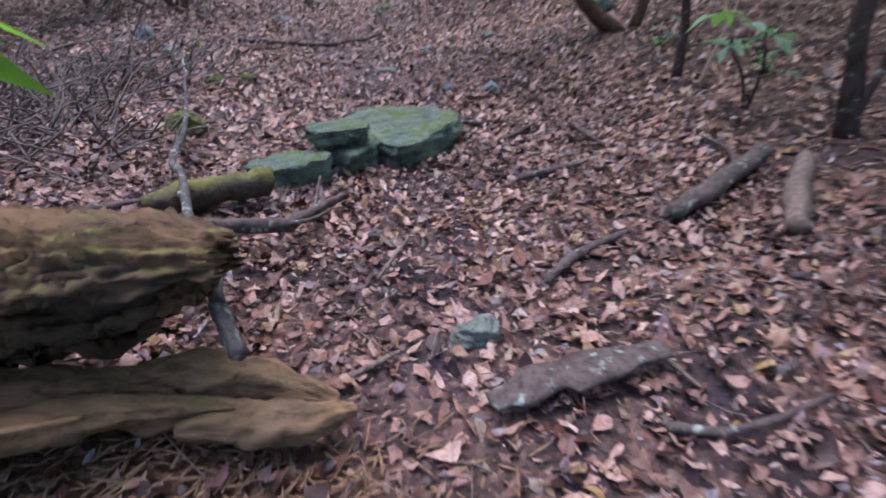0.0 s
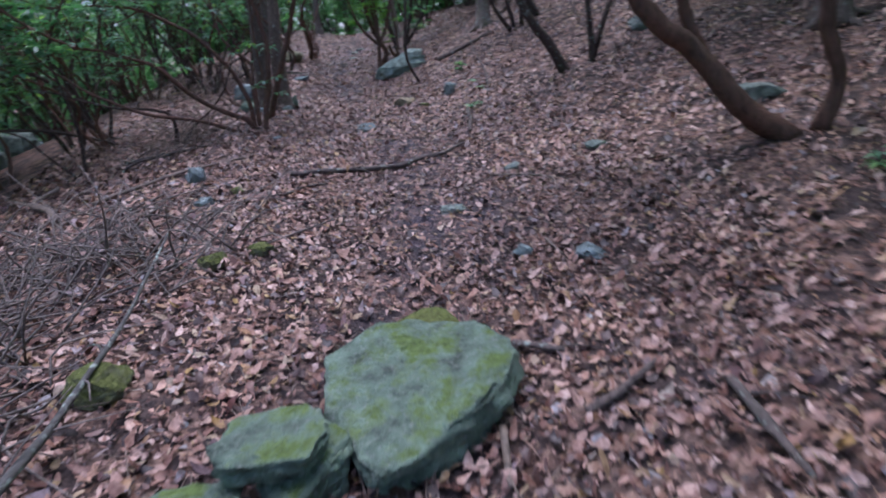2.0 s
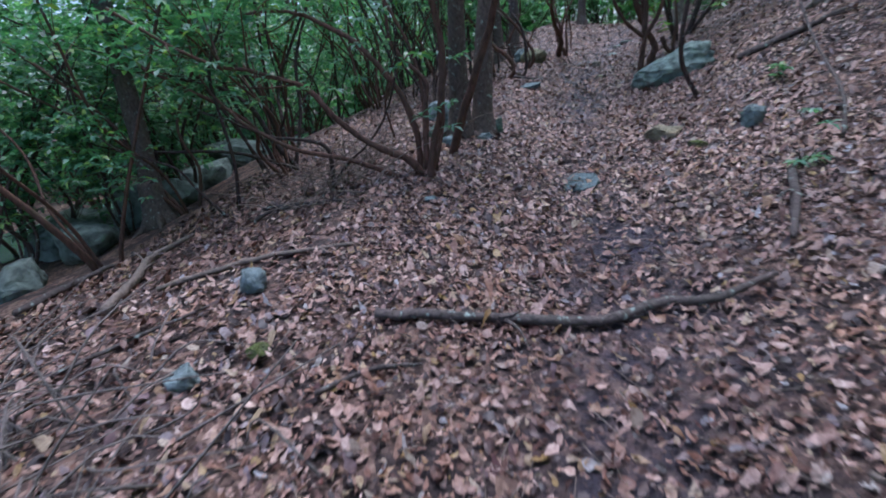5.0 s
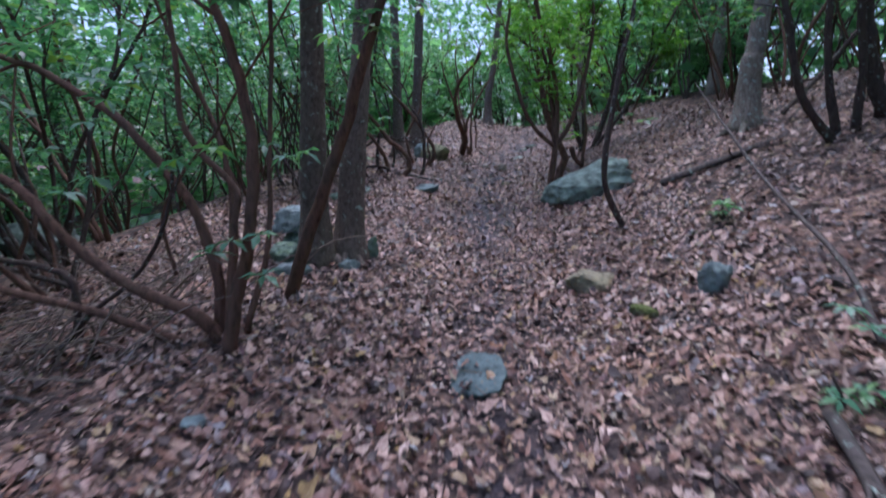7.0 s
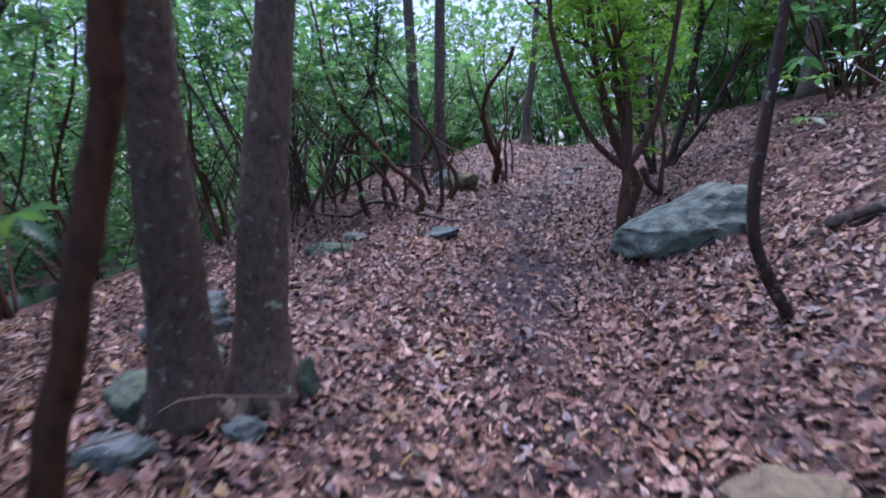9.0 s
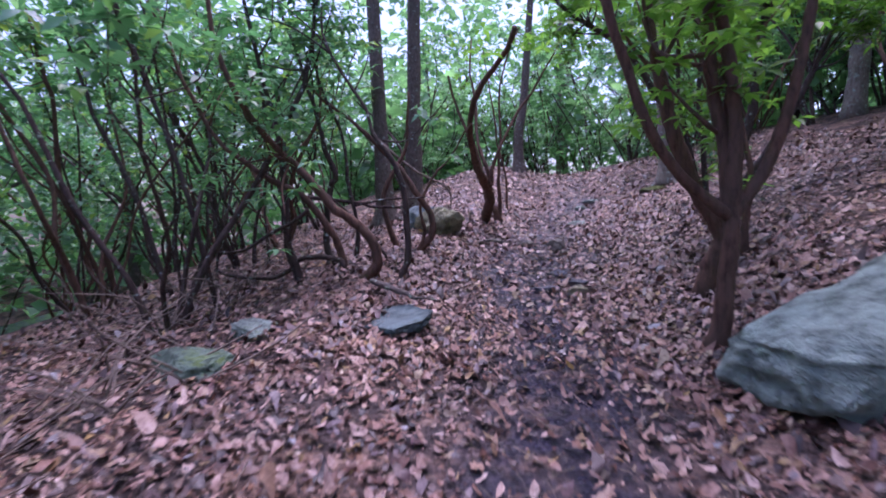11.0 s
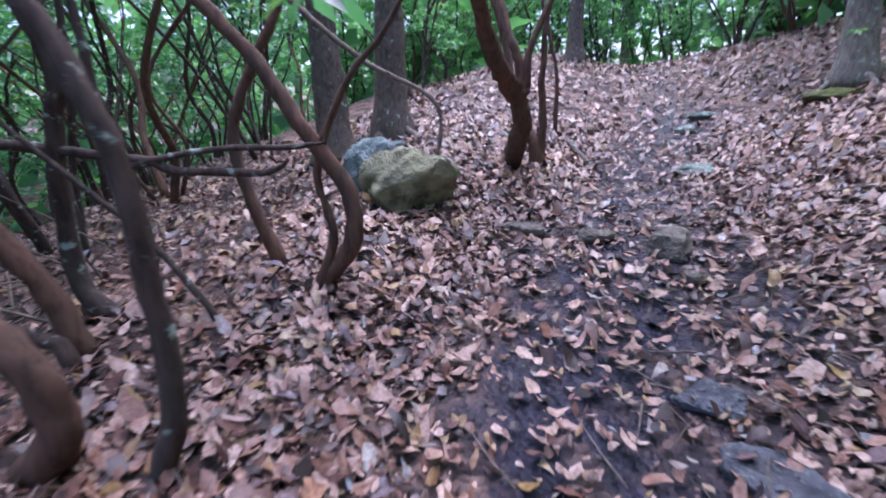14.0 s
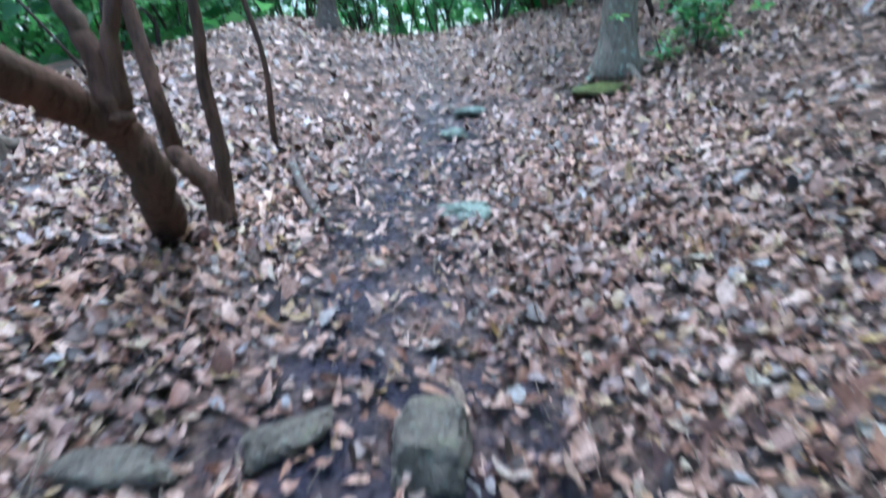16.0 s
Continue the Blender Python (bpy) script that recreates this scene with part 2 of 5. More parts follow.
def trail_coords(x, y):
    x, y = np.asarray(x, float), np.asarray(y, float)
    return -0.356 * x + 0.934 * y, 0.934 * x + 0.356 * y


def off_trail(x, y):
    u, d = trail_coords(x, y)
    return d - np.interp(u, UC, DC)


def height(x, y):
    u, d = trail_coords(x, y)
    e = d - np.interp(u, UC, DC)
    u = np.where(u > 29, 29 + 3.0 * (1 - np.exp(-np.maximum(u - 29, 0) / 3.0)), u)
    u = np.maximum(u, -20)
    v = (u - 12) / 10
    f = np.clip(v, -1.6, 2.2)
    r = soft_step(e - 0.6, 0.4)
    r = np.where(r > 5.5, 5.5 + 4 * (1 - np.exp(-np.maximum(r - 5.5, 0) / 4)), r)
    low = soft_step(-e - 4.5 - 2.2 * np.clip((u - 10) / 5, 0, 1), 0.6)
    low = np.where(low > 4, 4 + 1.5 * (1 - np.exp(-np.maximum(low - 4, 0) / 1.5)), low)
    b = np.exp(-(((e + 2.3) / 1.6) ** 2))
    return (0.814 + 1.009 * v + 0.234 * f**2 + 0.007 * f**3 + 0.28 * r + 0.126 * r * np.interp(v, (-1.6, 0.5, 0.9, 1.4, 3.0), (-1.6, 0.5, 0.25, -0.6, -1.0)) + 0.017 * np.minimum(r, 6) ** 2 / 6
            + 0.303 * b + 0.108 * b * f - 0.226 * low - 0.178 * low * f)


def ground_z(x, y):
    return float(height(x, y))


rng = np.random.default_rng(7)


def mesh_from(name, verts, faces, material, smooth=True):
    """A mesh from arrays; all faces have the same number of corners."""
    verts, faces = np.asarray(verts, np.float32), np.asarray(faces, np.int32)
    me = bpy.data.meshes.new(name)
    n, k = faces.shape
    me.vertices.add(len(verts))
    me.vertices.foreach_set("co", verts.ravel())
    me.loops.add(n * k)
    me.loops.foreach_set("vertex_index", faces.ravel())
    me.polygons.add(n)
    me.polygons.foreach_set("loop_start", np.arange(n, dtype=np.int32) * k)
    me.polygons.foreach_set("loop_total", np.full(n, k, np.int32))
    me.polygons.foreach_set("use_smooth", np.full(n, smooth))
    me.materials.append(material)
    me.update(calc_edges=True)
    return me


def part(name, me, parent, label=""):
    ob = new(name, me)
    ob.parent = parent
    if label:
        ob["label"] = label
    return ob


def thing(name, x, y, z, label, category, group=""):
    ob = new(name)
    ob.location = (x, y, z)
    ob.empty_display_size = 0.1
    return tagged(ob, label, category, group)


def spline(pts, per=5):
    """A smooth line through the points."""
    p = np.array(pts, float)
    if len(p) == 2:
        return p[0] + np.linspace(0, 1, per + 1)[:, None] * (p[1] - p[0])
    q = np.vstack([2 * p[0] - p[1], p, 2 * p[-1] - p[-2]])
    out = []
    for i in range(len(p) - 1):
        a, b, c, d = q[i], q[i + 1], q[i + 2], q[i + 3]
        t = np.linspace(0, 1, per, endpoint=False)[:, None]
        out.append(0.5 * (2 * b + (c - a) * t + (2 * a - 5 * b + 4 * c - d) * t**2 + (3 * b - a - 3 * c + d) * t**3))
    return np.vstack([*out, p[-1:]])


def tube(line, radii, segs=8, rough=0.12, flat=1.0):
    """Vertices and faces of a limb along a line, knobbly, closed at its ends."""
    line = np.asarray(line, float)
    n = len(line)
    radii = np.interp(np.linspace(0, 1, n), np.linspace(0, 1, len(radii)), radii)
    tan = np.gradient(line, axis=0)
    tan /= np.linalg.norm(tan, axis=1)[:, None] + 1e-9
    ref = np.array([0.0, 0, 1]) if abs(tan[0][2]) < 0.8 else np.array([1.0, 0, 0])
    side = np.cross(tan, ref)
    side /= np.linalg.norm(side, axis=1)[:, None] + 1e-9
    over = np.cross(side, tan)
    ang = np.linspace(0, 2 * np.pi, segs, endpoint=False)
    wob = 1 + rough * (rng.standard_normal((n, segs)) * 0.45 + rng.standard_normal((n, 1)) * 0.5 + rng.standard_normal((1, segs)) * 0.6)
    wob = np.clip(wob, 0.6, 1.5)
    ring = (np.cos(ang)[None, :, None] * side[:, None] + flat * np.sin(ang)[None, :, None] * over[:, None]) * (radii[:, None] * wob)[:, :, None]
    v = (line[:, None] + ring).reshape(-1, 3)
    v = np.vstack([v, line[:1] - tan[:1] * radii[0] * 0.3, line[-1:] + tan[-1:] * radii[-1] * 0.3])
    i = np.arange(n - 1)[:, None] * segs
    j = np.arange(segs)[None]
    a, b = (i + j).ravel(), (i + (j + 1) % segs).ravel()
    quads = np.stack([a, b, b + segs, a + segs], 1)
    tri = np.vstack([quads[:, [0, 1, 2]], quads[:, [0, 2, 3]]])
    j = np.arange(segs)
    low = np.stack([(j + 1) % segs, j, np.full(segs, n * segs)], 1)
    top = np.stack([(n - 1) * segs + j, (n - 1) * segs + (j + 1) % segs, np.full(segs, n * segs + 1)], 1)
    return v, np.vstack([tri, low, top])


def joined(pieces):
    vs, fs, at = [], [], 0
    for v, f in pieces:
        vs.append(v)
        fs.append(np.asarray(f) + at)
        at += len(v)
    return np.vstack(vs), np.vstack(fs)


# ---- leaves ----
LEAF_TRIS = np.array([[0, 2, 1], [0, 3, 2], [1, 2, 4], [2, 3, 4]])


def leaf_blades(base, way, normal, length, width, droop=0.15):
    """Folded leaf blades, five vertices each, for arrays of base points and directions."""
    n = len(base)
    way = way / (np.linalg.norm(way, axis=1)[:, None] + 1e-9)
    side = np.cross(way, normal)
    side /= np.linalg.norm(side, axis=1)[:, None] + 1e-9
    up = np.cross(side, way)
    ln, wd = length[:, None], width[:, None]
    mid = base + way * ln * 0.55
    v = np.stack([base, mid - side * wd + up * wd * 0.35, mid, mid + side * wd + up * wd * 0.35, base + way * ln - up * ln * droop], 1)
    f = (np.arange(n)[:, None, None] * 5 + LEAF_TRIS[None]).reshape(-1, 3)
    return v.reshape(-1, 3), f


def whorls(centres, leaves=7, length=0.13, width=0.022, spread=0.25):
    """Rosettes of long leaves round the shoot tips, as rhododendrons bear them."""
    c = np.repeat(np.asarray(centres, float), leaves, axis=0)
    n = len(c)
    turn = rng.uniform(0, 2 * np.pi, len(centres)).repeat(leaves) + np.tile(np.arange(leaves), len(centres)) * 2 * np.pi / leaves + rng.normal(0, 0.2, n)
    rise = rng.normal(-0.1, spread, n)
    way = np.stack([np.cos(turn), np.sin(turn), rise], 1)
    lean = rng.normal(0, 0.3, (len(centres), 3)).repeat(leaves, axis=0)
    return leaf_blades(c, way + lean * 0.5, np.array([0, 0, 1.0]) + lean, rng.uniform(0.75, 1.2, n) * length, rng.uniform(0.8, 1.2, n) * width)


def leaf_cloud(centres, radius, per, size, flat=0.6):
    """Loose leaves scattered in small clumps round the given centres."""
    c = np.asarray(centres, float).repeat(per, axis=0)
    n = len(c)
    p = c + rng.normal(0, radius, (n, 3)) * np.array([1, 1, flat])
    way = rng.normal(0, 1, (n, 3)) * np.array([1, 1, 0.5])
    return leaf_blades(p, way, np.array([0, 0, 1.0]) + rng.normal(0, 0.5, (n, 3)), rng.uniform(0.7, 1.3, n) * size, rng.uniform(0.25, 0.4, n) * size, 0.2)


# ---- ground ----
def stretch(lo, hi, step, far, grow=1.22):
    mid = list(np.arange(lo, hi + 1e-6, step))
    s, a = step, mid[-1]
    while a < far:
        s *= grow
        a += s
        mid.append(a)
    s, a, pre = step, lo, []
    while a > -far:
        s *= grow
        a -= s
        pre.append(a)
    return np.array(pre[::-1] + mid)


def build_ground():
    us, ds = stretch(-2.0, 31.0, 0.14, 300), stretch(-7.0, 6.5, 0.14, 300)
    u, d = np.meshgrid(us, ds, indexing="ij")
    x, y = -0.356 * u + 0.934 * d, 0.934 * u + 0.356 * d
    e = d - np.interp(u, UC, DC)
    z = height(x, y)
    bumps = np.array([noise.noise(Vector((a * 1.1, b * 1.1, 0))) * 0.05 + noise.noise(Vector((a * 3.5, b * 3.5, 4))) * 0.018 for a, b in zip(x.ravel(), y.ravel())])
    z = z + bumps.reshape(z.shape) * (1 - 0.5 * np.exp(-(e**2))) - 0.02
    nu, nd = u.shape
    i = (np.arange(nu - 1)[:, None] * nd + np.arange(nd - 1)[None]).ravel()
    me = mesh_from("ground", np.stack([x, y, z], -1).reshape(-1, 3), np.stack([i, i + nd, i + nd + 1, i + 1], 1)[:, ::-1], M_GROUND)
    mud = me.attributes.new("mud", "FLOAT", "POINT")
    mud.data.foreach_set("value", mud_amount(x, y).ravel().astype(np.float32))
    rot = me.attributes.new("rot", "FLOAT", "POINT")
    rot.data.foreach_set("value", rot_amount(x, y).ravel().astype(np.float32))
    return tagged(new("ground", me), "dark leaf-strewn forest floor with a muddy trail", "ground", kind="structure")


def rot_amount(x, y):
    """Where crumbled wood from the rotten log lies on the soil."""
    wave = 0.12 * np.sin(x * 9) * np.cos(y * 11)
    return np.clip(1.5 * np.exp(-(((x + 0.75) / 0.9) ** 2 + ((y - 0.85) / 0.5) ** 2)) - 0.25 + wave, 0, 1)


def mud_amount(x, y):
    u, d = trail_coords(x, y)
    e = d - np.interp(u, UC, DC)
    run = np.clip((u - 14.5) / 1.5, 0, 1) * np.clip((27 - u) / 3, 0, 1)
    worn = np.interp(u, (14, 17, 19, 20.5, 22, 24, 27), (-0.1, -0.2, -0.38, -0.48, -0.2, 0.25, 0.6))
    line = np.exp(-(((e - worn + 0.1 * np.sin(u * 1.7)) / (0.38 + 0.15 * run)) ** 2)) * (0.8 * run + 0.42)
    spot = 0.95 * np.exp(-(((x + 2.2) / 0.42) ** 2 + ((y - 9.87) / 0.38) ** 2)) + 0.6 * np.exp(-(((x + 1.3) / 0.6) ** 2 + ((y - 8.9) / 0.7) ** 2))
    spot = spot + 0.6 * np.exp(-(((x + 0.7) / 0.8) ** 2 + ((y - 7.0) / 0.9) ** 2)) + 0.5 * np.exp(-(((x - 1.0) / 0.6) ** 2 + ((y - 1.3) / 0.4) ** 2))
    spot = spot + 0.9 * np.exp(-(((e - 0.42) / 0.2) ** 2 + ((u - 20.6) / 0.75) ** 2)) + 0.3 * np.exp(-(((e + 0.3) / 0.5) ** 2 + ((u - 20.3) / 1.0) ** 2))
    return np.clip(line + spot, 0, 1)


ground = build_ground()


def leaf_shapes(count, corners, lobes, depth):
    """Fallen-leaf outlines, fanned from a rib point, lobed, worn and curled in several ways."""
    shapes = []
    for k in range(count):
        a = np.linspace(0, 2 * np.pi, corners, endpoint=False)
        lobed = k % 2
        rad = 0.5 * (1 + (depth * np.cos(lobes * a) if lobed else 0.0) + rng.normal(0, 0.16, corners))
        x, y = np.cos(a) * rad * 1.05, np.sin(a) * rad * (rng.uniform(0.55, 0.85) if lobed else rng.uniform(0.36, 0.6))
        x[0] *= 1.2
        curl, fold, twist = rng.uniform(0.0, 0.9), rng.uniform(-0.3, 0.9), rng.normal(0, 0.6)
        z = curl * (x**2) * 0.9 + fold * np.abs(y) * 0.7 + twist * x * y + rng.normal(0, 0.05, corners)
        v = np.vstack([np.stack([x, y, z], 1), [[0, 0, 0.0]]])
        shapes.append((v, np.stack([np.arange(corners), (np.arange(corners) + 1) % corners, np.full(corners, corners)], 1)))
    return shapes


SIDE_SHAPES = leaf_shapes(12, 5, 3, 0.16)
SHAPES, LARGE_SHAPES, SCRAPS = leaf_shapes(16, 7, 3, 0.16), leaf_shapes(10, 21, 7, 0.24), leaf_shapes(10, 4, 2, 0.2)


def lay_leaves(x, y, size, tilt, shapes):
    """Vertices and faces of leaves laid on the ground at the given places."""
    out, pick = [], rng.integers(0, len(shapes), len(x))
    z = height(x, y) + rng.uniform(-0.012, 0.03, len(x))
    for k, (sv, sf) in enumerate(shapes):
        s = np.nonzero(pick == k)[0]
        if not len(s):
            continue
        n = len(s)
        yaw, tx, ty = rng.uniform(0, 2 * np.pi, n), rng.normal(0, tilt, n), rng.normal(0, tilt, n)
        flip = rng.choice([1.0, -1.0], n, p=[0.6, 0.4])
        loc = sv[None] * size[s][:, None, None] * np.stack([np.ones(n), rng.uniform(0.8, 1.2, n), flip], 1)[:, None]
        c, w = np.cos(yaw)[:, None], np.sin(yaw)[:, None]
        vx, vy, vz = loc[..., 0] * c - loc[..., 1] * w, loc[..., 0] * w + loc[..., 1] * c, loc[..., 2]
        vz = vz + vx * tx[:, None] + vy * ty[:, None]
        slope_x = (height(x[s] + 0.2, y[s]) - height(x[s] - 0.2, y[s])) / 0.4
        slope_y = (height(x[s], y[s] + 0.2) - height(x[s], y[s] - 0.2)) / 0.4
        vz = vz + vx * slope_x[:, None] + vy * slope_y[:, None]
        lift = np.where(vz.min(1) < -0.02, -0.02 - vz.min(1), 0)
        v = np.stack([vx + x[s][:, None], vy + y[s][:, None], vz + (z[s] + lift)[:, None]], -1)
        out.append((v.reshape(-1, 3), (np.arange(n)[:, None, None] * len(sv) + sf[None]).reshape(-1, 3)))
    return joined(out)


def build_litter():
    def patch(count, u0, u1, e0, e1, lo, hi, name, label, shapes=SHAPES):
        u, e = rng.uniform(u0, u1, count), rng.uniform(e0, e1, count)
        d = e + np.interp(u, UC, DC)
        x, y = -0.356 * u + 0.934 * d, 0.934 * u + 0.356 * d
        keep = rng.uniform(0, 1, count) > 0.74 * mud_amount(x, y) + 0.6 * rot_amount(x, y)
        x, y = x[keep], y[keep]
        v, f = lay_leaves(x, y, 0.84 * rng.uniform(lo, hi, len(x)) * rng.choice([1.0, 0.6, 1.2], len(x), p=[0.45, 0.41, 0.14]), 0.36, shapes)
        tagged(new(name, mesh_from(name, v, f, M_LITTER)), label, "fallen leaves", kind="stuff")

    patch(32000, -0.5, 11.5, -2.6, 2.6, 0.05, 0.095, "leaf_litter", "damp brown and tan fallen leaves on the trail")
    patch(36000, 11.5, 25.0, -2.6, 2.6, 0.05, 0.1, "leaf_litter", "damp brown and tan fallen leaves on the trail")
    patch(13000, 17.0, 24.0, -2.0, 2.2, 0.05, 0.1, "leaf_litter", "damp brown and yellowish fallen leaves by the muddy trail")
    patch(34000, -0.5, 25.0, -6.5, -2.6, 0.055, 0.11, "leaf_litter", "brown fallen leaves under the shrubs", SIDE_SHAPES)
    patch(24000, 0.0, 26.0, 2.6, 6.5, 0.055, 0.11, "leaf_litter", "brown and russet fallen leaves on the slope", SIDE_SHAPES)
    patch(12000, 25.0, 33.0, -5.0, 6.0, 0.07, 0.13, "leaf_litter", "pale fallen leaves near the crest of the trail", SIDE_SHAPES)
    patch(21000, -0.5, 12.0, -2.4, 2.4, 0.02, 0.05, "leaf_scraps", "broken brown scraps of leaves on the trail", SCRAPS)
    patch(17000, 12.0, 24.0, -2.2, 2.2, 0.02, 0.05, "leaf_scraps", "broken brown scraps of leaves on the trail", SCRAPS)
    patch(9000, 6.0, 27.0, 6.5, 14.0, 0.1, 0.17, "leaf_litter", "brown fallen leaves high on the slope", SIDE_SHAPES)


build_litter()

# ---- rocks ----


def rock(x, y, wide, deep, tall, material, label, turn=0.0, sink=0.25, seed=1, angular=0.5, lift=0.0, name="rock", tilt=0.0, category="rock", corners=()):
    """A weathered stone: a lump cut by a few flat breaks, roughened, bedded into the ground."""
    r = np.random.default_rng(seed)
    bm = bmesh.new()
    count = int(26 - 14 * angular)
    for c in corners:
        bm.verts.new(Vector(c))
    for _ in range(0 if corners else count):
        p = r.normal(0, 1, 3)
        p = p / np.linalg.norm(p)
        box = p / np.max(np.abs(p))
        bm.verts.new(Vector(p * (1 - angular) + box * angular * r.uniform(0.72, 1.0)))
    bmesh.ops.convex_hull(bm, input=list(bm.verts))
    bmesh.ops.delete(bm, geom=[v for v in bm.verts if not v.link_faces], context="VERTS")
    bmesh.ops.dissolve_limit(bm, angle_limit=radians(9), verts=list(bm.verts), edges=list(bm.edges))
    bmesh.ops.bevel(bm, geom=list(bm.edges), offset=0.08 + 0.14 * (1 - angular), segments=2, profile=0.6, affect="EDGES", clamp_overlap=True)
    bmesh.ops.triangulate(bm, faces=list(bm.faces))
    for _ in range(3):
        long = [e for e in bm.edges if e.calc_length() > 0.2]
        bmesh.ops.subdivide_edges(bm, edges=long, cuts=1)
        bmesh.ops.triangulate(bm, faces=[f for f in bm.faces if len(f.verts) > 3])
    lo = np.min([v.co for v in bm.verts], axis=0)
    hi = np.max([v.co for v in bm.verts], axis=0)
    off = Vector((seed * 3.1, seed * 0.7, 0))
    for v in bm.verts:
        p = Vector([2 * (c - l) / (h - l) - 1 for c, l, h in zip(v.co, lo, hi)])
        k = 1 + 0.13 * noise.noise(p * 1.5 + off) + 0.1 * noise.noise(p * 4.0 + off) + 0.05 * noise.noise(p * 11 + off)
        strata = 0.09 * noise.noise(Vector((p.x * 0.6, p.y * 0.6, p.z * 9)) + off) * angular
        v.co = Vector((p.x * (k + strata) * wide / 2, p.y * (k + strata) * deep / 2, p.z * k * tall / 2))
    me = bpy.data.meshes.new(name)
    bm.to_mesh(me)
    bm.free()
    me.polygons.foreach_set("use_smooth", np.full(len(me.polygons), True))
    me.materials.append(material)
    ob = new(name, me)
    ob.matrix_world = pose(x, y, ground_z(x, y) + tall * (0.5 - sink) + lift, tilt, 0, turn)
    return tagged(ob, label, category)


SLAB = ((-1, -0.3, 0.7), (-0.7, -0.9, 0.6), (0.1, -1, 0.8), (0.8, -0.8, 1), (1, 0, 0.9), (0.7, 0.9, 0.8), (-0.3, 1, 0.7), (-0.9, 0.5, 0.6), (-0.9, -0.3, -1), (-0.6, -0.8, -1), (0.7, -0.7, -1), (0.9, 0.1, -1), (0.5, 0.8, -1), (-0.8, 0.5, -1))
BROAD = ((-1, 0.42, 0.7), (-0.45, 0.85, 0.8), (0.58, 0.85, 0.9), (0.95, 0.33, 0.95), (0.82, -0.25, 0.8), (0.22, -0.83, 0.65), (-0.2, -1, 0.45), (-0.75, -0.35, 0.5), (-0.95, 0.4, -1), (-0.4, 0.8, -1), (0.55, 0.8, -1), (0.9, 0.3, -1), (0.75, -0.25, -1), (0.2, -0.75, -1), (-0.3, -0.9, -1))
WEDGE = ((-1, -0.5, -0.2), (-1, 0.5, -0.3), (-0.95, -0.7, -1), (-0.95, 0.6, -1), (0.75, -0.6, 0.95), (0.7, 0.5, 1), (1, -0.5, 0.9), (1, 0.6, 0.8), (1, -0.9, -0.1), (0.9, 0.8, -1), (0.8, -0.9, -1), (-0.2, -0.95, -0.15))
BLOCK = ((-0.6, -0.55, 0.75), (0.7, -0.6, 0.6), (0.85, 0.75, 0.85), (-0.6, 0.8, 1), (-0.9, -0.2, 0.4), (1, 0.1, 0.2), (-1, -0.9, -1), (0.9, -1, -1), (1, 1, -1), (-1, 1, -1))

rock(-0.33, 4.2, 1.05, 1.08, 0.36, M_ROCK_MOSSY, "broad flat grey rock covered in thin green moss", 12, 0.34, 3, 0.8, corners=BROAD)
rock(-0.78, 3.62, 0.48, 0.36, 0.13, M_ROCK_MOSSY, "small flat slab of stone lying on mossy rocks", 12, 0.2, 11, 0.9, lift=0.22, corners=SLAB)
rock(-0.72, 3.68, 0.5, 0.42, 0.3, M_ROCK_MOSSY, "mossy stone beneath a small slab", 70, 0.3, 14, 0.6)
rock(-1.05, 3.26, 0.6, 0.36, 0.24, M_ROCK_MOSSY, "low grey-green mossy rock among fallen leaves", 24, 0.3, 5, 0.8, corners=SLAB)
rock(-0.45, 4.86, 0.56, 0.4, 0.22, M_ROCK_MOSS, "mossy stone behind a flat rock", 150, 0.4, 53, 0.5)
rock(-2.05, 3.92, 0.34, 0.28, 0.2, M_ROCK_MOSS, "small stone covered in bright moss", 10, 0.3, 6, 0.4)
rock(-2.42, 5.38, 0.24, 0.18, 0.15, M_ROCK_MOSS, "low stone wrapped in bright green moss", 60, 0.35, 7, 0.3)
rock(-2.2, 5.72, 0.24, 0.16, 0.12, M_ROCK_MOSS, "small stone patched with bright green moss", 20, 0.4, 54, 0.3)
rock(0.18, 1.75, 0.24, 0.2, 0.12, M_ROCK, "pale lichen-spotted stone half buried in leaves", 0, 0.35, 8)
rock(0.07, 6.05, 0.2, 0.16, 0.12, M_ROCK_BLUE, "small blue-grey stone on the trail", 0, 0.3, 9)
rock(0.6, 5.92, 0.26, 0.17, 0.13, M_ROCK_BLUE, "pale angular stone with a moss edge", -30, 0.3, 10, 0.8)
rock(-0.23, 8.3, 0.22, 0.16, 0.1, M_ROCK, "small greenish stone in the leaf litter", 0, 0.3, 12)
rock(-0.75, 7.1, 0.3, 0.2, 0.08, M_ROCK, "flat trodden stone in the trail", 20, 0.4, 13)
rock(0.75, 8.45, 0.3, 0.2, 0.12, M_ROCK, "grey stone at the foot of the slope", 40, 0.3, 15)
rock(-4.19, 7.45, 0.25, 0.22, 0.24, M_ROCK_BLUE, "rounded pale green stone beside dead sticks", 0, 0.2, 16, 0.3)
rock(-3.43, 6.6, 0.22, 0.18, 0.13, M_ROCK_BLUE, "rounded blue-green stone among leaves", 0, 0.25, 17, 0.3)
rock(-3.31, 7.02, 0.17, 0.14, 0.1, M_ROCK_MOSS, "little stone capped with yellow-green moss", 0, 0.3, 18, 0.3)
rock(-3.33, 11.1, 0.4, 0.55, 0.09, M_ROCK_TEAL, "flat blue-grey stone set in the trail", 25, 0.6, 19, 0.9, corners=SLAB, tilt=9)
rock(-3.1, 12.98, 0.5, 0.34, 0.24, M_ROCK_TAN, "tan rounded stone beside the trail", 30, 0.35, 20, 0.4)
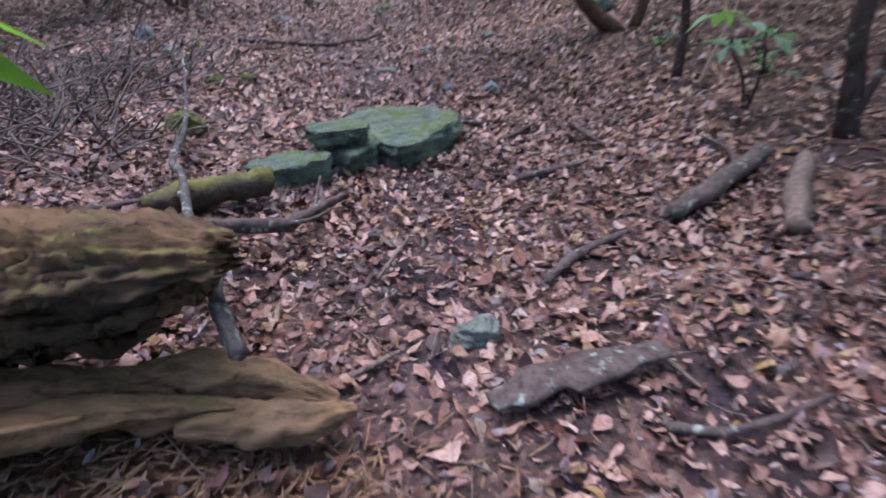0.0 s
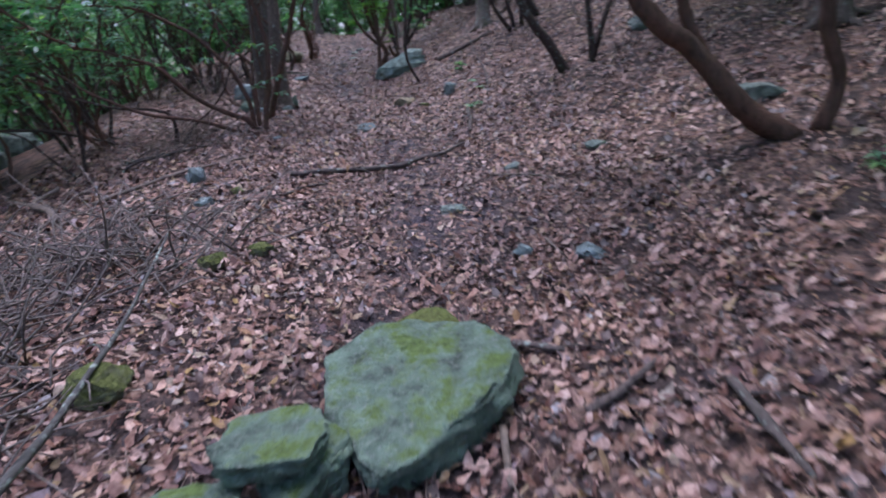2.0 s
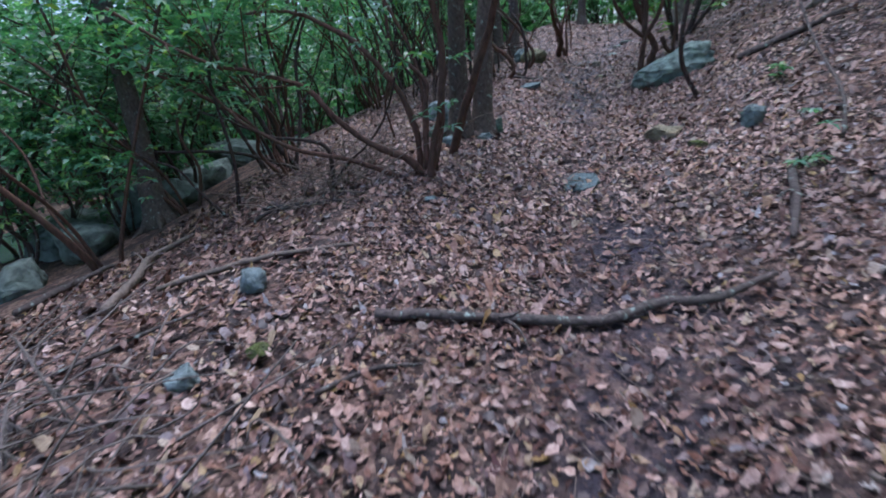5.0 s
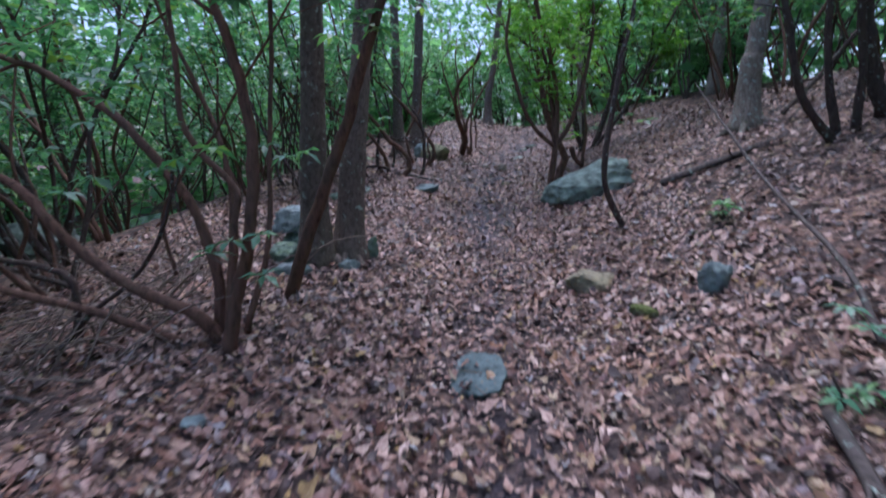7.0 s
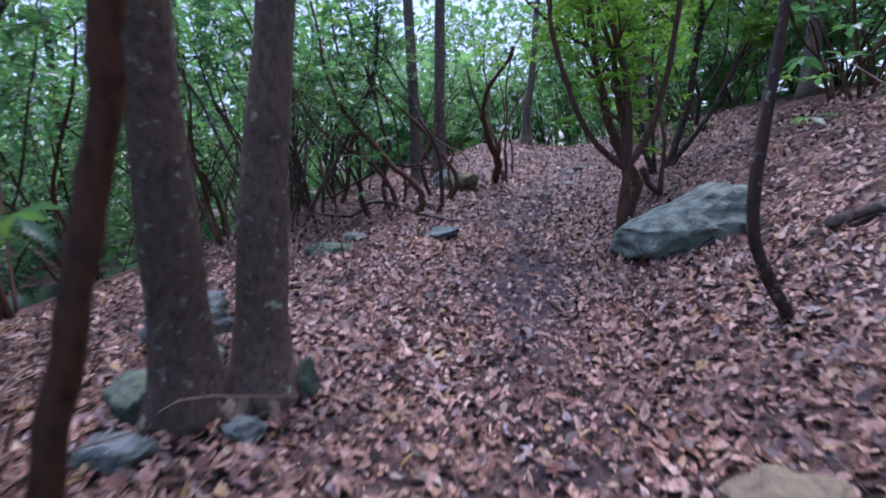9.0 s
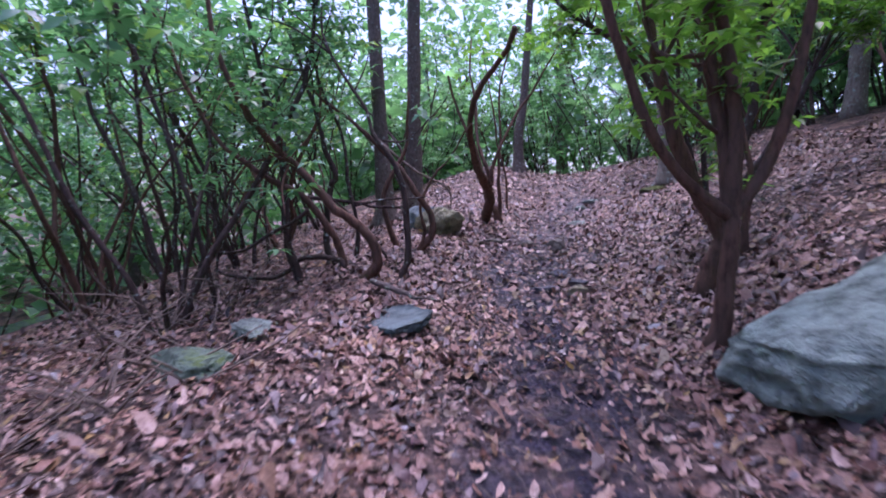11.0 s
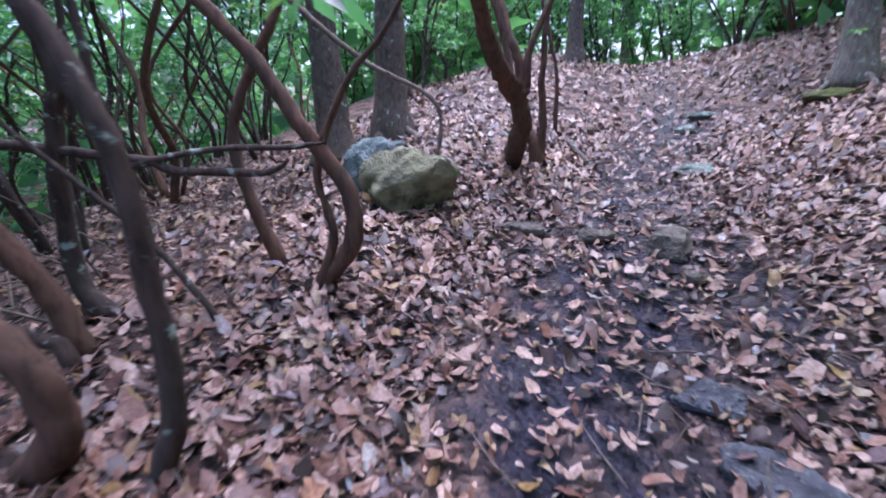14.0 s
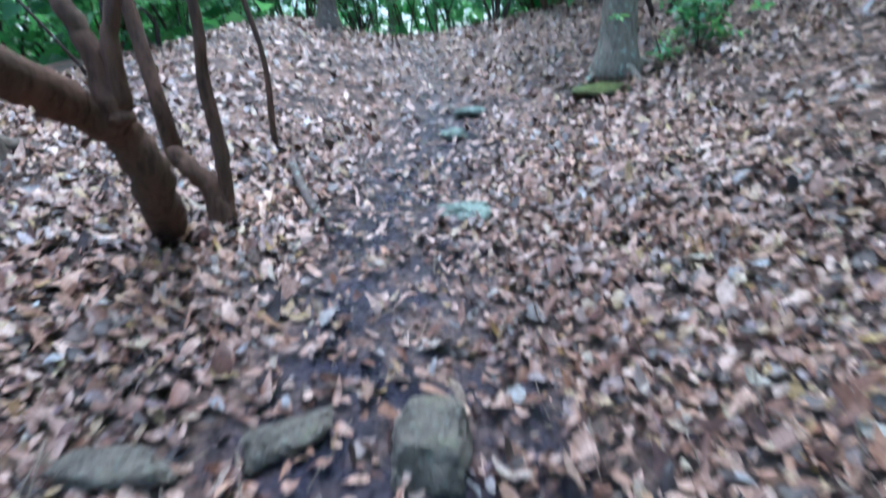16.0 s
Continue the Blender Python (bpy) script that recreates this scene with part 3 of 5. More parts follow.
rock(-2.48, 12.45, 0.26, 0.2, 0.1, M_ROCK_MOSS, "low moss-covered stone in dead leaves", 0, 0.3, 21, 0.3)
rock(-2.02, 12.85, 0.25, 0.22, 0.34, M_ROCK_BLUE, "upright egg-shaped grey stone on the slope", 0, 0.25, 22, 0.25)
rock(-4.32, 16.62, 1.3, 0.9, 0.78, M_BOULDER, "large angular grey-green boulder with a split face", 38, 0.2, 23, 1.0, corners=WEDGE)
rock(-6.5, 12.2, 0.5, 0.4, 0.3, M_ROCK_BLUE, "pale flat slab behind a tree trunk", 20, 0.2, 24, 0.9, lift=0.26, corners=BLOCK)
rock(-6.42, 12.1, 0.55, 0.5, 0.34, M_ROCK_MOSSY, "mossy stone behind a tree trunk", 60, 0.25, 25, 0.5)
rock(-6.16, 11.75, 0.34, 0.3, 0.28, M_ROCK_MOSSY, "green mossy stone at a tree's foot", 0, 0.25, 26, 0.4)
rock(-4.27, 9.55, 0.15, 0.12, 0.08, M_ROCK_BLUE, "small blue-green pebble among leaves", 0, 0.3, 27, 0.3)
rock(-5.42, 11.98, 0.22, 0.18, 0.14, M_ROCK_BLUE, "small grey stone by tree roots", 0, 0.3, 28)
rock(-5.75, 11.5, 0.36, 0.24, 0.16, M_ROCK_BLUE, "blue-grey stone bedded by tree roots", 30, 0.3, 29)
rock(-5.48, 12.42, 0.13, 0.1, 0.3, M_ROCK_MOSSY, "thin upright slab leaning on a tree trunk", 20, 0.15, 30, 0.7)
rock(-8.1, 14.72, 0.72, 0.45, 0.22, M_ROCK_MOSSY, "flat greenish rock under the shrubs", 20, 0.5, 31, 0.6)
rock(-7.4, 16.1, 0.72, 0.5, 0.13, M_ROCK_TEAL, "blue-grey flat rock beside a dead stick", -10, 0.52, 32, 0.9, corners=SLAB, tilt=11)
rock(-8.25, 15.35, 0.44, 0.34, 0.2, M_ROCK, "low pale stone under leaning stems", 0, 0.56, 33, 0.5, tilt=8)
rock(-9.2, 19.2, 0.72, 0.62, 0.56, M_ROCK_OLIVE, "rounded boulder cloaked in olive moss", 38, 0.24, 34, 0.2)
rock(-9.62, 19.3, 0.55, 0.4, 0.46, M_ROCK_BLUE, "pale boulder behind a mossy rock", 0, 0.2, 35, 0.6)
rock(-6.7, 18.32, 0.42, 0.22, 0.09, M_ROCK_WET, "flat slab bedded in the muddy trail", -25, 0.5, 36, 0.9, corners=SLAB)
rock(-6.88, 17.95, 0.26, 0.2, 0.08, M_ROCK_WET, "wet stone in the muddy trail", 0, 0.5, 37, 0.8, corners=SLAB)
rock(-7.0, 18.6, 0.26, 0.16, 0.08, M_ROCK_WET, "dark wet stone in the muddy trail", 10, 0.45, 38, 0.7)
rock(-7.55, 19.85, 0.24, 0.3, 0.17, M_ROCK_WARM, "squared brown stone with a mossy side standing in the trail", 15, 0.2, 39, 0.9, corners=BLOCK)
rock(-7.98, 19.74, 0.3, 0.15, 0.1, M_ROCK_WARM, "brown-grey stone beside the muddy trail", 55, 0.35, 40)
rock(-7.9, 21.6, 0.36, 0.24, 0.1, M_ROCK, "flat grey stone in the trail", 0, 0.35, 41)
rock(-6.5, 17.98, 0.22, 0.2, 0.14, M_ROCK_TAN, "dull brown stone at the trail's edge", 0, 0.3, 42)
rock(-8.36, 19.42, 0.36, 0.14, 0.1, M_ROCK_WARM, "low brown stone among dead leaves", 28, 0.3, 43)
rock(-7.32, 19.55, 0.15, 0.12, 0.08, M_ROCK_WARM, "small brown stone in the trail", 0, 0.3, 44)
rock(-8.4, 23.1, 0.28, 0.2, 0.1, M_ROCK, "flat stone further up the trail", 0, 0.35, 45)
rock(-8.42, 23.8, 0.36, 0.22, 0.1, M_ROCK, "flat stone further up the trail", 20, 0.35, 46)
rock(1.9, 13.3, 0.7, 0.4, 0.35, M_ROCK, "grey rock jutting from the slope", 20, 0.35, 47)
rock(2.6, 8.9, 0.5, 0.35, 0.25, M_ROCK, "grey rock half buried on the slope", 0, 0.35, 48)

# ---- dead sticks and logs ----


def lying(pts, lift):
    return [(x, y, ground_z(x, y) + lift + (z[0] if z else 0.0)) for x, y, *z in pts]


def stick(r, pts, label, material=None, name="dead_stick", ends=(1.0, 0.55), twigs=2, category="stick", segs=9, flat=1.0, rough=0.14):
    """A broken branch lying on the leaves, with stubs of side twigs."""
    line = spline(lying(pts, r * 0.9 + 0.012), 6)
    line[:, 2] += rng.normal(0, r * 0.15, len(line))
    base = line[0]
    ob = thing(name, *base, label, category)
    v, f = tube(line - base, [r * ends[0], r, r * 0.9, r * ends[1]], segs, rough, flat)
    part("branch", mesh_from("branch", v, f, material or M_STICK), ob)
    for _ in range(twigs):
        k = rng.integers(1, len(line) - 1)
        d = line[k] - line[k - 1]
        d = d / np.linalg.norm(d) + rng.normal(0, 0.6, 3)
        d[2] = abs(d[2]) * 0.4
        p = line[k] - base
        v, f = tube(spline([p, p + d * r * 4, p + d * r * 7 + rng.normal(0, r, 3)], 3), [r * 0.4, r * 0.15], 5)
        part("twig", mesh_from("twig", v, f, material or M_STICK), ob)
    return ob


stick(0.042, [(-1.85, 1.62, 0.2), (-1.5, 1.85, 0.19), (-1.17, 2.08, 0.17), (-0.84, 2.33, 0.1), (-0.74, 2.62, 0.05), (-0.62, 3.0)], "dark crooked dead branch lying on leaves")
stick(0.025, [(-0.57, 1.08, 0.38), (-0.74, 1.34, 0.36), (-0.93, 1.74, 0.25), (-1.2, 2.11, 0.2), (-1.5, 2.68, 0.15), (-1.72, 3.0, 0.1), (-1.86, 3.5, 0.12), (-2.2, 4.3, 0.15), (-2.6, 5.2, 0.3)],
      "crooked branch crusted with pale green lichen, propped on a rotten log", M_LICHEN, ends=(1.1, 0.3), twigs=5)
stick(0.088, [(-1.6, 2.42, 0.0), (-1.36, 2.64, 0.04), (-1.06, 2.85, 0.04)], "short mossy log bedded in leaves", M_MOSSLOG, "mossy_log", (0.55, 1.0), 0, "log", 12)
stick(0.028, [(-2.4, 2.1), (-2.1, 2.25), (-1.88, 2.43), (-1.65, 2.65)], "dark stick beside a mossy log", twigs=1)
stick(0.065, [(1.4, 2.69), (1.74, 2.92), (2.3, 3.38)], "grey-brown broken log with flaking bark", M_STICK, "broken_log", (0.8, 0.9), 1, "log", 12)
stick(0.065, [(1.97, 2.4), (2.2, 2.8), (2.52, 3.24)], "smooth brown log with bark gone", M_STICK_PALE, "broken_log", (0.9, 0.8), 0, "log", 12)
stick(0.026, [(0.55, 2.12), (0.8, 2.38), (1.12, 2.57)], "dark forked stick on leaves")
stick(0.075, [(0.2, 1.29), (0.51, 1.43), (0.93, 1.55)], "slab of dark ridged bark lying on the leaves", M_STICK, "bark_slab", (0.5, 0.6), 0, "bark", 14, 0.4, 0.3)
stick(0.018, [(0.82, 1.22), (1.07, 1.2), (1.45, 1.32)], "thin dark twig on the leaves")
stick(0.026, [(0.59, 3.42), (0.83, 3.52), (1.07, 3.58)], "short brown stick on leaves")
stick(0.036, [(-3.0, 7.71), (-2.35, 8.23), (-1.86, 8.57), (-1.62, 8.96), (-1.34, 9.16), (-1.1, 9.55)], "long dark crooked branch lying across the trail", twigs=3)
stick(0.03, [(-5.6, 7.1), (-5.2, 7.5), (-4.78, 7.84), (-4.05, 8.33)], "pale dead branch under shrubs", M_STICK_PALE)
stick(0.05, [(-5.68, 6.65), (-6.4, 7.1), (-7.2, 7.5), (-7.4, 8.1)], "pale curved dead branch on the bank", M_STICK_PALE)
stick(0.018, [(-4.6, 6.1), (-4.55, 6.51), (-4.35, 7.13)], "thin dark stick on leaves")
stick(0.017, [(-2.69, 7.02), (-2.61, 7.34), (-2.43, 7.57)], "thin dark stick on leaves")
stick(0.03, [(-6.9, 8.9), (-6.2, 9.05), (-5.35, 9.16)], "dark stick under the shrubs")
stick(0.045, [(-7.4, 6.1), (-7.7, 6.6), (-7.9, 7.2)], "dark branch on the bank above the stream")
stick(0.02, [(-1.07, 11.96, 0.02), (-1.22, 12.84, 0.15), (-1.75, 14.6, 0.3), (-2.35, 16.6, 0.6), (-2.9, 18.0, 1.1)], "long thin bare branch leaning along the slope", ends=(1.1, 0.4))
stick(0.05, [(-3.03, 16.15), (-2.28, 16.59), (-1.7, 17.0)], "dark fallen branch on the slope")
stick(0.036, [(-1.35, 11.3), (-1.2, 10.67), (-1.1, 10.05)], "grey rotting branch beside the trail")
stick(0.03, [(-8.0, 16.47, 0.08), (-7.57, 16.37, 0.12), (-7.3, 16.3, 0.14)], "grey stick propped on a flat rock")
stick(0.03, [(-9.2, 21.7), (-8.85, 21.3), (-8.51, 20.99)], "dark straight stick beside the trail")
stick(0.01, [(-0.18, 2.51, 0.02), (-0.31, 2.1)], "pale thin twig on leaves", M_STICK_PALE, twigs=1)
stick(0.012, [(0.9, 1.66), (1.02, 1.4)], "pale thin twig on leaves", M_STICK_PALE, twigs=0)
stick(0.012, [(-0.5, 8.1), (0.2, 7.75), (0.33, 7.3)], "pale curved twig on leaves", M_STICK_PALE, twigs=1)
stick(0.014, [(0.25, 6.22), (0.39, 5.93)], "pale short twig on leaves", M_STICK_PALE, twigs=0)
stick(0.014, [(-0.34, 1.42), (-0.16, 1.58)], "short pale twig by rotten wood", M_STICK_PALE, twigs=0)
stick(0.02, [(2.5, 4.9, 0.05), (3.0, 5.6, 0.4), (3.6, 6.4, 0.9)], "thin dead stick leaning by a sapling", M_STICK_PALE, twigs=1)


stick(0.022, [(0.53, 4.25), (0.68, 4.38), (0.93, 4.66)], "short dark stick among leaves")
stick(0.025, [(1.2, 4.45), (1.28, 4.15), (1.34, 3.91)], "brown stick lying on leaves")
stick(0.02, [(0.13, 4.12), (0.2, 3.79)], "grey stick beside a flat rock", M_STICK_PALE)
stick(0.024, [(0.11, 4.79), (0.42, 4.72)], "dark stick behind a flat rock")


def rotten_log():
    """A hollow rotten log: a broken shell open beneath, with crumbled slabs of wood in front."""
    ob = thing("rotten_log", -1.2, 1.05, ground_z(-1.2, 1.05), "large hollow rotten log with mossy crumbling shell", "log")
    base = np.array(ob.location)
    segs = 48
    axis = spline([(-2.2, 0.72, 0.62), (-1.42, 1.0, 0.58), (-1.02, 1.16, 0.55), (-0.64, 1.24, 0.6)], 26)
    n = len(axis)
    rad = np.interp(np.linspace(0, 1, n), [0, 0.5, 0.85, 1], [0.18, 0.15, 0.125, 0.075])
    drop = np.interp(np.linspace(0, 1, n), [0, 0.6, 0.85, 1], [3.8, 3.6, 2.2, 1.0])
    verts, faces = [], []
    for layer, shrink in ((0, 1.0), (1, 0.78)):
        for i in range(n):
            t = axis[min(i + 1, n - 1)] - axis[max(i - 1, 0)]
            t = Vector(t).normalized()
            side = t.cross(Vector((0, 0, 1))).normalized()
            up = side.cross(t)
            for j in range(segs):
                a0 = 12 + 34 * noise.noise(Vector((axis[i][0] * 4.0, 1.0, 5.0)))
                a = radians(a0 + (236 - a0) * j / (segs - 1))
                p = Vector((axis[i][0] * 1.6, a * 2.6, layer * 0.7))
                k = rad[i] * shrink * (1 + 0.34 * noise.noise(p * 1.3) + 0.32 * noise.noise(p * 3.7) + 0.22 * noise.noise(p * 9) + 0.2 * abs(noise.noise(Vector((p.x * 5, p.y * 14, p.z)))) + 0.14 * noise.noise(p * 19) + 0.08 * noise.noise(p * 41))
                ragged = 0.12 * noise.noise(Vector((j * 0.6, layer, 3.0))) if i in (n - 1, 0) else 0.0
                q = Vector(axis[i]) + side * (math.cos(a) * k * (1.9 if math.cos(a) < 0 else 1.0)) + up * (math.sin(a) * k * (drop[i] if math.sin(a) < 0 else 1.0)) + t * ragged
                verts.append(tuple(np.array(q) - base + (0, 0, ground_z(q.x, q.y))))
    m = n * segs
    idx = lambda l, i, j: l * m + i * segs + j
    for i in range(n - 1):
        for j in range(segs - 1):
            faces.append((idx(0, i, j), idx(0, i, j + 1), idx(0, i + 1, j + 1), idx(0, i + 1, j)))
            faces.append((idx(1, i, j + 1), idx(1, i, j), idx(1, i + 1, j), idx(1, i + 1, j + 1)))
        for j in (0, segs - 1):
            faces.append((idx(0, i, j), idx(0, i + 1, j), idx(1, i + 1, j), idx(1, i, j)))
    for i in (0, n - 1):
        for j in range(segs - 1):
            faces.append((idx(0, i, j), idx(0, i, j + 1), idx(1, i, j + 1), idx(1, i, j)))
    part("shell", mesh_from("shell", np.array(verts), np.array(faces), M_ROT), ob)
    for r, pts, flat in (
        (0.065, [(-1.75, 0.58, 0.17), (-1.35, 0.82, 0.19), (-1.02, 0.99, 0.18), (-0.62, 1.14, 0.12)], 0.9),
        (0.085, [(-1.0, 1.22, 0.1), (-0.7, 1.25, 0.12), (-0.34, 1.25, 0.07)], 0.9),
        (0.075, [(-0.8, 1.06, 0.08), (-0.52, 1.08, 0.1), (-0.27, 1.18, 0.08)], 0.85),
        (0.12, [(-2.3, 0.72, 0.05), (-1.6, 0.98, 0.06), (-1.0, 1.16, 0.04), (-0.42, 1.25, 0.02)], 0.9),
        (0.022, [(-1.6, 0.52, 0.28), (-1.25, 0.76, 0.29), (-0.95, 0.93, 0.27)], 0.9),
    ):
        line = spline(lying(pts, r * 0.4), 22) - base
        line += np.array([noise.noise_vector(Vector(q) * 9 + Vector((r * 90, 0, 0))) for q in line]) * r * 0.25
        v, f = tube(line, [r * 0.4, r, r * 0.85, r * 0.3], 22, 0.0, flat)
        for q in range(len(line) * 22):
            out = Vector(v[q] - line[q // 22])
            grain = Vector((q // 22 * 0.07, (q % 22) * 0.9, r * 50))
            v[q] += np.array(out) * (0.55 * noise.noise(grain) + 0.3 * noise.noise(grain * 2.7) + 0.3 * noise.noise(Vector(v[q]) * 8))
        part("slab", mesh_from("slab", v, f, M_ROT_IN), ob, "crumbling brown slab of rotten wood")
    return ob


rotten_log()


def wood_chips():
    """Splinters and crumbs of rotten wood strewn in front of the log."""
    r = np.random.default_rng(31)
    bits = []
    for _ in range(800):
        x, y = -0.75 + r.normal(0, 0.45), 0.82 + r.normal(0, 0.25)
        a, ln = radians(25) + r.normal(0, 0.7), r.uniform(0.02, 0.12)
        x2, y2 = x + math.cos(a) * ln, y + math.sin(a) * ln
        p, q = np.array([x, y, ground_z(x, y) + r.uniform(0.0, 0.02)]), np.array([x2, y2, ground_z(x2, y2) + r.uniform(0.01, 0.035)])
        bits.append(tube([p, (p + q) / 2 + r.normal(0, 0.004, 3), q], [r.uniform(0.002, 0.009), 0.005, 0.002], 4, 0.2, 0.5))
    v, f = joined(bits)
    tagged(new("wood_chips", mesh_from("wood_chips", v, f, M_CHIP)), "brown splinters of rotten wood on bare soil", "wood chips", kind="stuff")


wood_chips()

# ---- rhododendron shrubs and trees ----


def grow_on(line, rise, spread):
    """Carries a stem on past its last point, bending with a random sway."""
    p, out = line[-1].copy(), []
    d = line[-1] - line[-3]
    d = d / np.linalg.norm(d)
    for _ in range(7):
        d = d + rng.normal(0, spread, 3) + np.array([0, 0, 0.08])
        d = d / np.linalg.norm(d)
        p = p + d * rise / 7
        out.append(p.copy())
    return np.vstack([line, out])


def shrub(label, stems, material=None, reach=1.6, sprays=6, per=7, tips=(), name="rhododendron", leaf=None, leaf_size=0.15, bare=0.55, category="shrub", group="", near=True):
    """Bent bare stems with side branches and rosettes of leaves at the shoot tips."""
    material, leaf = material or M_BARK, leaf or M_RHODO
    x0, y0 = stems[0][1][0][:2]
    base = np.array([x0, y0, ground_z(x0, y0)])
    ob = thing(name, *base, label, category, group)
    centres = [np.array(t) - base for t in tips]
    for r, pts in stems:
        pts = [tuple(p) for p in pts]
        line = spline(pts, 6)
        sway = rng.normal(0, 1, (len(line), 3)).cumsum(0)
        sway -= np.linspace(0, 1, len(line))[:, None] * sway[-1]
        line = line + sway * r * 0.10
        if line[0][2] - ground_z(line[0][0], line[0][1]) < 0.35:
            line[0][2] = ground_z(line[0][0], line[0][1]) - 0.05
        line = grow_on(line, reach, 0.14)
        v, f = tube(line - base, [r * 1.25, r, r * 0.9, r * 0.75, r * 0.35], 9 if near else 6, 0.1)
        stem = part("stem", mesh_from("stem", v, f, material), ob)
        twigs = []
        for _ in range(sprays):
            k = int(rng.uniform(bare, 1.0) * (len(line) - 2)) + 1
            d = (line[k] - line[k - 1]) / np.linalg.norm(line[k] - line[k - 1])
            d = d + rng.normal(0, 0.7, 3)
            d /= np.linalg.norm(d)
            ln = rng.uniform(0.4, 1.1)
            tw = spline([line[k], line[k] + d * ln * 0.5 + rng.normal(0, 0.06, 3), line[k] + d * ln + rng.normal(0, 0.1, 3) + (0, 0, 0.1)], 4 if near else 3) - base
            twigs.append(tube(tw, [r * 0.35, 0.005], 5 if near else 3))
            for q in range(per):
                centres.append(tw[-1 - (q % 3)] + rng.normal(0, 0.16, 3))
        for q in range(per):
            centres.append(line[-1] - base + rng.normal(0, 0.22, 3))
        if near:
            for v, f in twigs:
                part("side_branch", mesh_from("side_branch", v, f, material), stem)
        elif twigs:
            v, f = joined(twigs)
            tagged(part("side_growth", mesh_from("side_growth", v, f, material), stem), kind="stuff")
    if centres:
        v, f = whorls(np.array(centres), 7 if near else 5, leaf_size * (1 if near else 1.25), leaf_size * (0.18 if near else 0.27))
        part("leaves", mesh_from("leaves", v, f, leaf), ob, "glossy green rosettes of long leaves")
    return ob


def trunk_tree(label, r, pts, material, top=9.0, crown=600, leaf=None, flare=1.5, roots=5, spread=2.2, name="tree", blade=0.12, low=0.86):
    """A tree: flared roots, tapering trunk, limbs and a loose crown of leaves high above."""
    p = np.array(pts, float)
    base = np.array([p[0][0], p[0][1], ground_z(p[0][0], p[0][1])])
    ob = thing(name, *base, label, "tree")
    p[0][2] = base[2] - 0.1
    d = (p[-1] - p[0]) / np.linalg.norm(p[-1] - p[0])
    p = np.vstack([p, p[-1] + d * (top - (p[-1][2] - base[2])) * (1 if top > p[-1][2] - base[2] else 0.1)])
    line = spline(p, 9)
    h = np.clip((line[:, 2] - base[2]) / 0.55, 0, 1)
    radii = r * (1 + (flare - 1) * (1 - h) ** 2) * np.interp(np.linspace(0, 1, len(line)), [0, 1], [1, 0.5])
    v, f = tube(line - base, radii, 18, 0.05)
    part("trunk", mesh_from("trunk", v, f, material), ob)
    for k in range(roots):
        a = 2 * np.pi * k / roots + rng.uniform(-0.4, 0.4)
        q = [base + (0, 0, r * 0.9)]
        for s in (0.9, 1.6, 2.5):
            x, y = base[0] + math.cos(a) * r * s, base[1] + math.sin(a) * r * s
            q.append(np.array([x, y, ground_z(x, y) + r * (0.45 if s < 1 else 0.12 if s < 2 else -0.2)]))
        v, f = tube(spline(q, 4) - base, [r * 0.5, r * 0.3, r * 0.12], 8, 0.12)
        part("root", mesh_from("root", v, f, material), ob)
    centres = []
    for k in range(6):
        a, z = rng.uniform(0, 2 * np.pi), rng.uniform(low, 0.99)
        s = line[int(z * (len(line) - 1))]
        e = s + np.array([math.cos(a), math.sin(a), rng.uniform(0.2, 0.7)]) * spread * rng.uniform(0.6, 1.1)
        limb = spline([s, (s + e) / 2 + rng.normal(0, 0.15, 3), e], 5)
        v, f = tube(limb - base, [r * 0.35, 0.015], 7)
        part("limb", mesh_from("limb", v, f, material), ob)
        centres += [limb[q] - base + rng.normal(0, 0.35, 3) for q in range(4, len(limb)) for _ in range(3)]
    v, f = leaf_cloud(centres, 0.4, max(4, crown // len(centres)), blade)
    part("crown", mesh_from("crown", v, f, leaf or M_CANOPY), ob)
    return ob


trunk_tree("dark smooth-barked tree, one of a close pair", 0.17, [(-5.86, 11.9, 1.2), (-5.73, 11.85, 2.5), (-5.57, 11.8, 4.0)], M_TRUNK)
trunk_tree("dark tree leaning slightly, one of a close pair", 0.165, [(-5.69, 12.25, 1.25), (-5.65, 12.38, 2.5), (-5.6, 12.6, 4.0)], M_TRUNK)
trunk_tree("pale grey-brown tree standing on the slope", 0.22, [(-2.12, 18.6, 2.9), (-2.12, 18.6, 3.83), (-2.04, 18.65, 4.95)], M_TRUNK_GREY, crown=300)
trunk_tree("straight grey tree with a mossy foot", 0.19, [(-6.98, 24.67, 3.03), (-7.03, 24.62, 4.11), (-7.07, 24.58, 5.05)], M_TRUNK_GREY, crown=260, flare=1.5)
trunk_tree("dark tree beyond a mossy boulder", 0.19, [(-11.0, 19.92, 2.45), (-11.01, 19.92, 3.33), (-11.02, 19.92, 4.67)], M_TRUNK)
trunk_tree("dark thick tree beyond a mossy boulder", 0.2, [(-10.95, 20.69, 2.64), (-10.91, 20.73, 3.76), (-10.86, 20.76, 4.85)], M_TRUNK)
trunk_tree("leaning tree near the crest of the trail", 0.2, [(-12.5, 28.3, 4.0), (-12.48, 28.35, 5.2), (-12.3, 28.5, 6.5)], M_TRUNK, crown=260, leaf=M_FAR_HAZED)
trunk_tree("brown tree on the bank above the stream", 0.24, [(-10.2, 8.5, -0.3), (-10.3, 8.5, 0.9), (-10.4, 8.6, 1.8)], M_TRUNK)
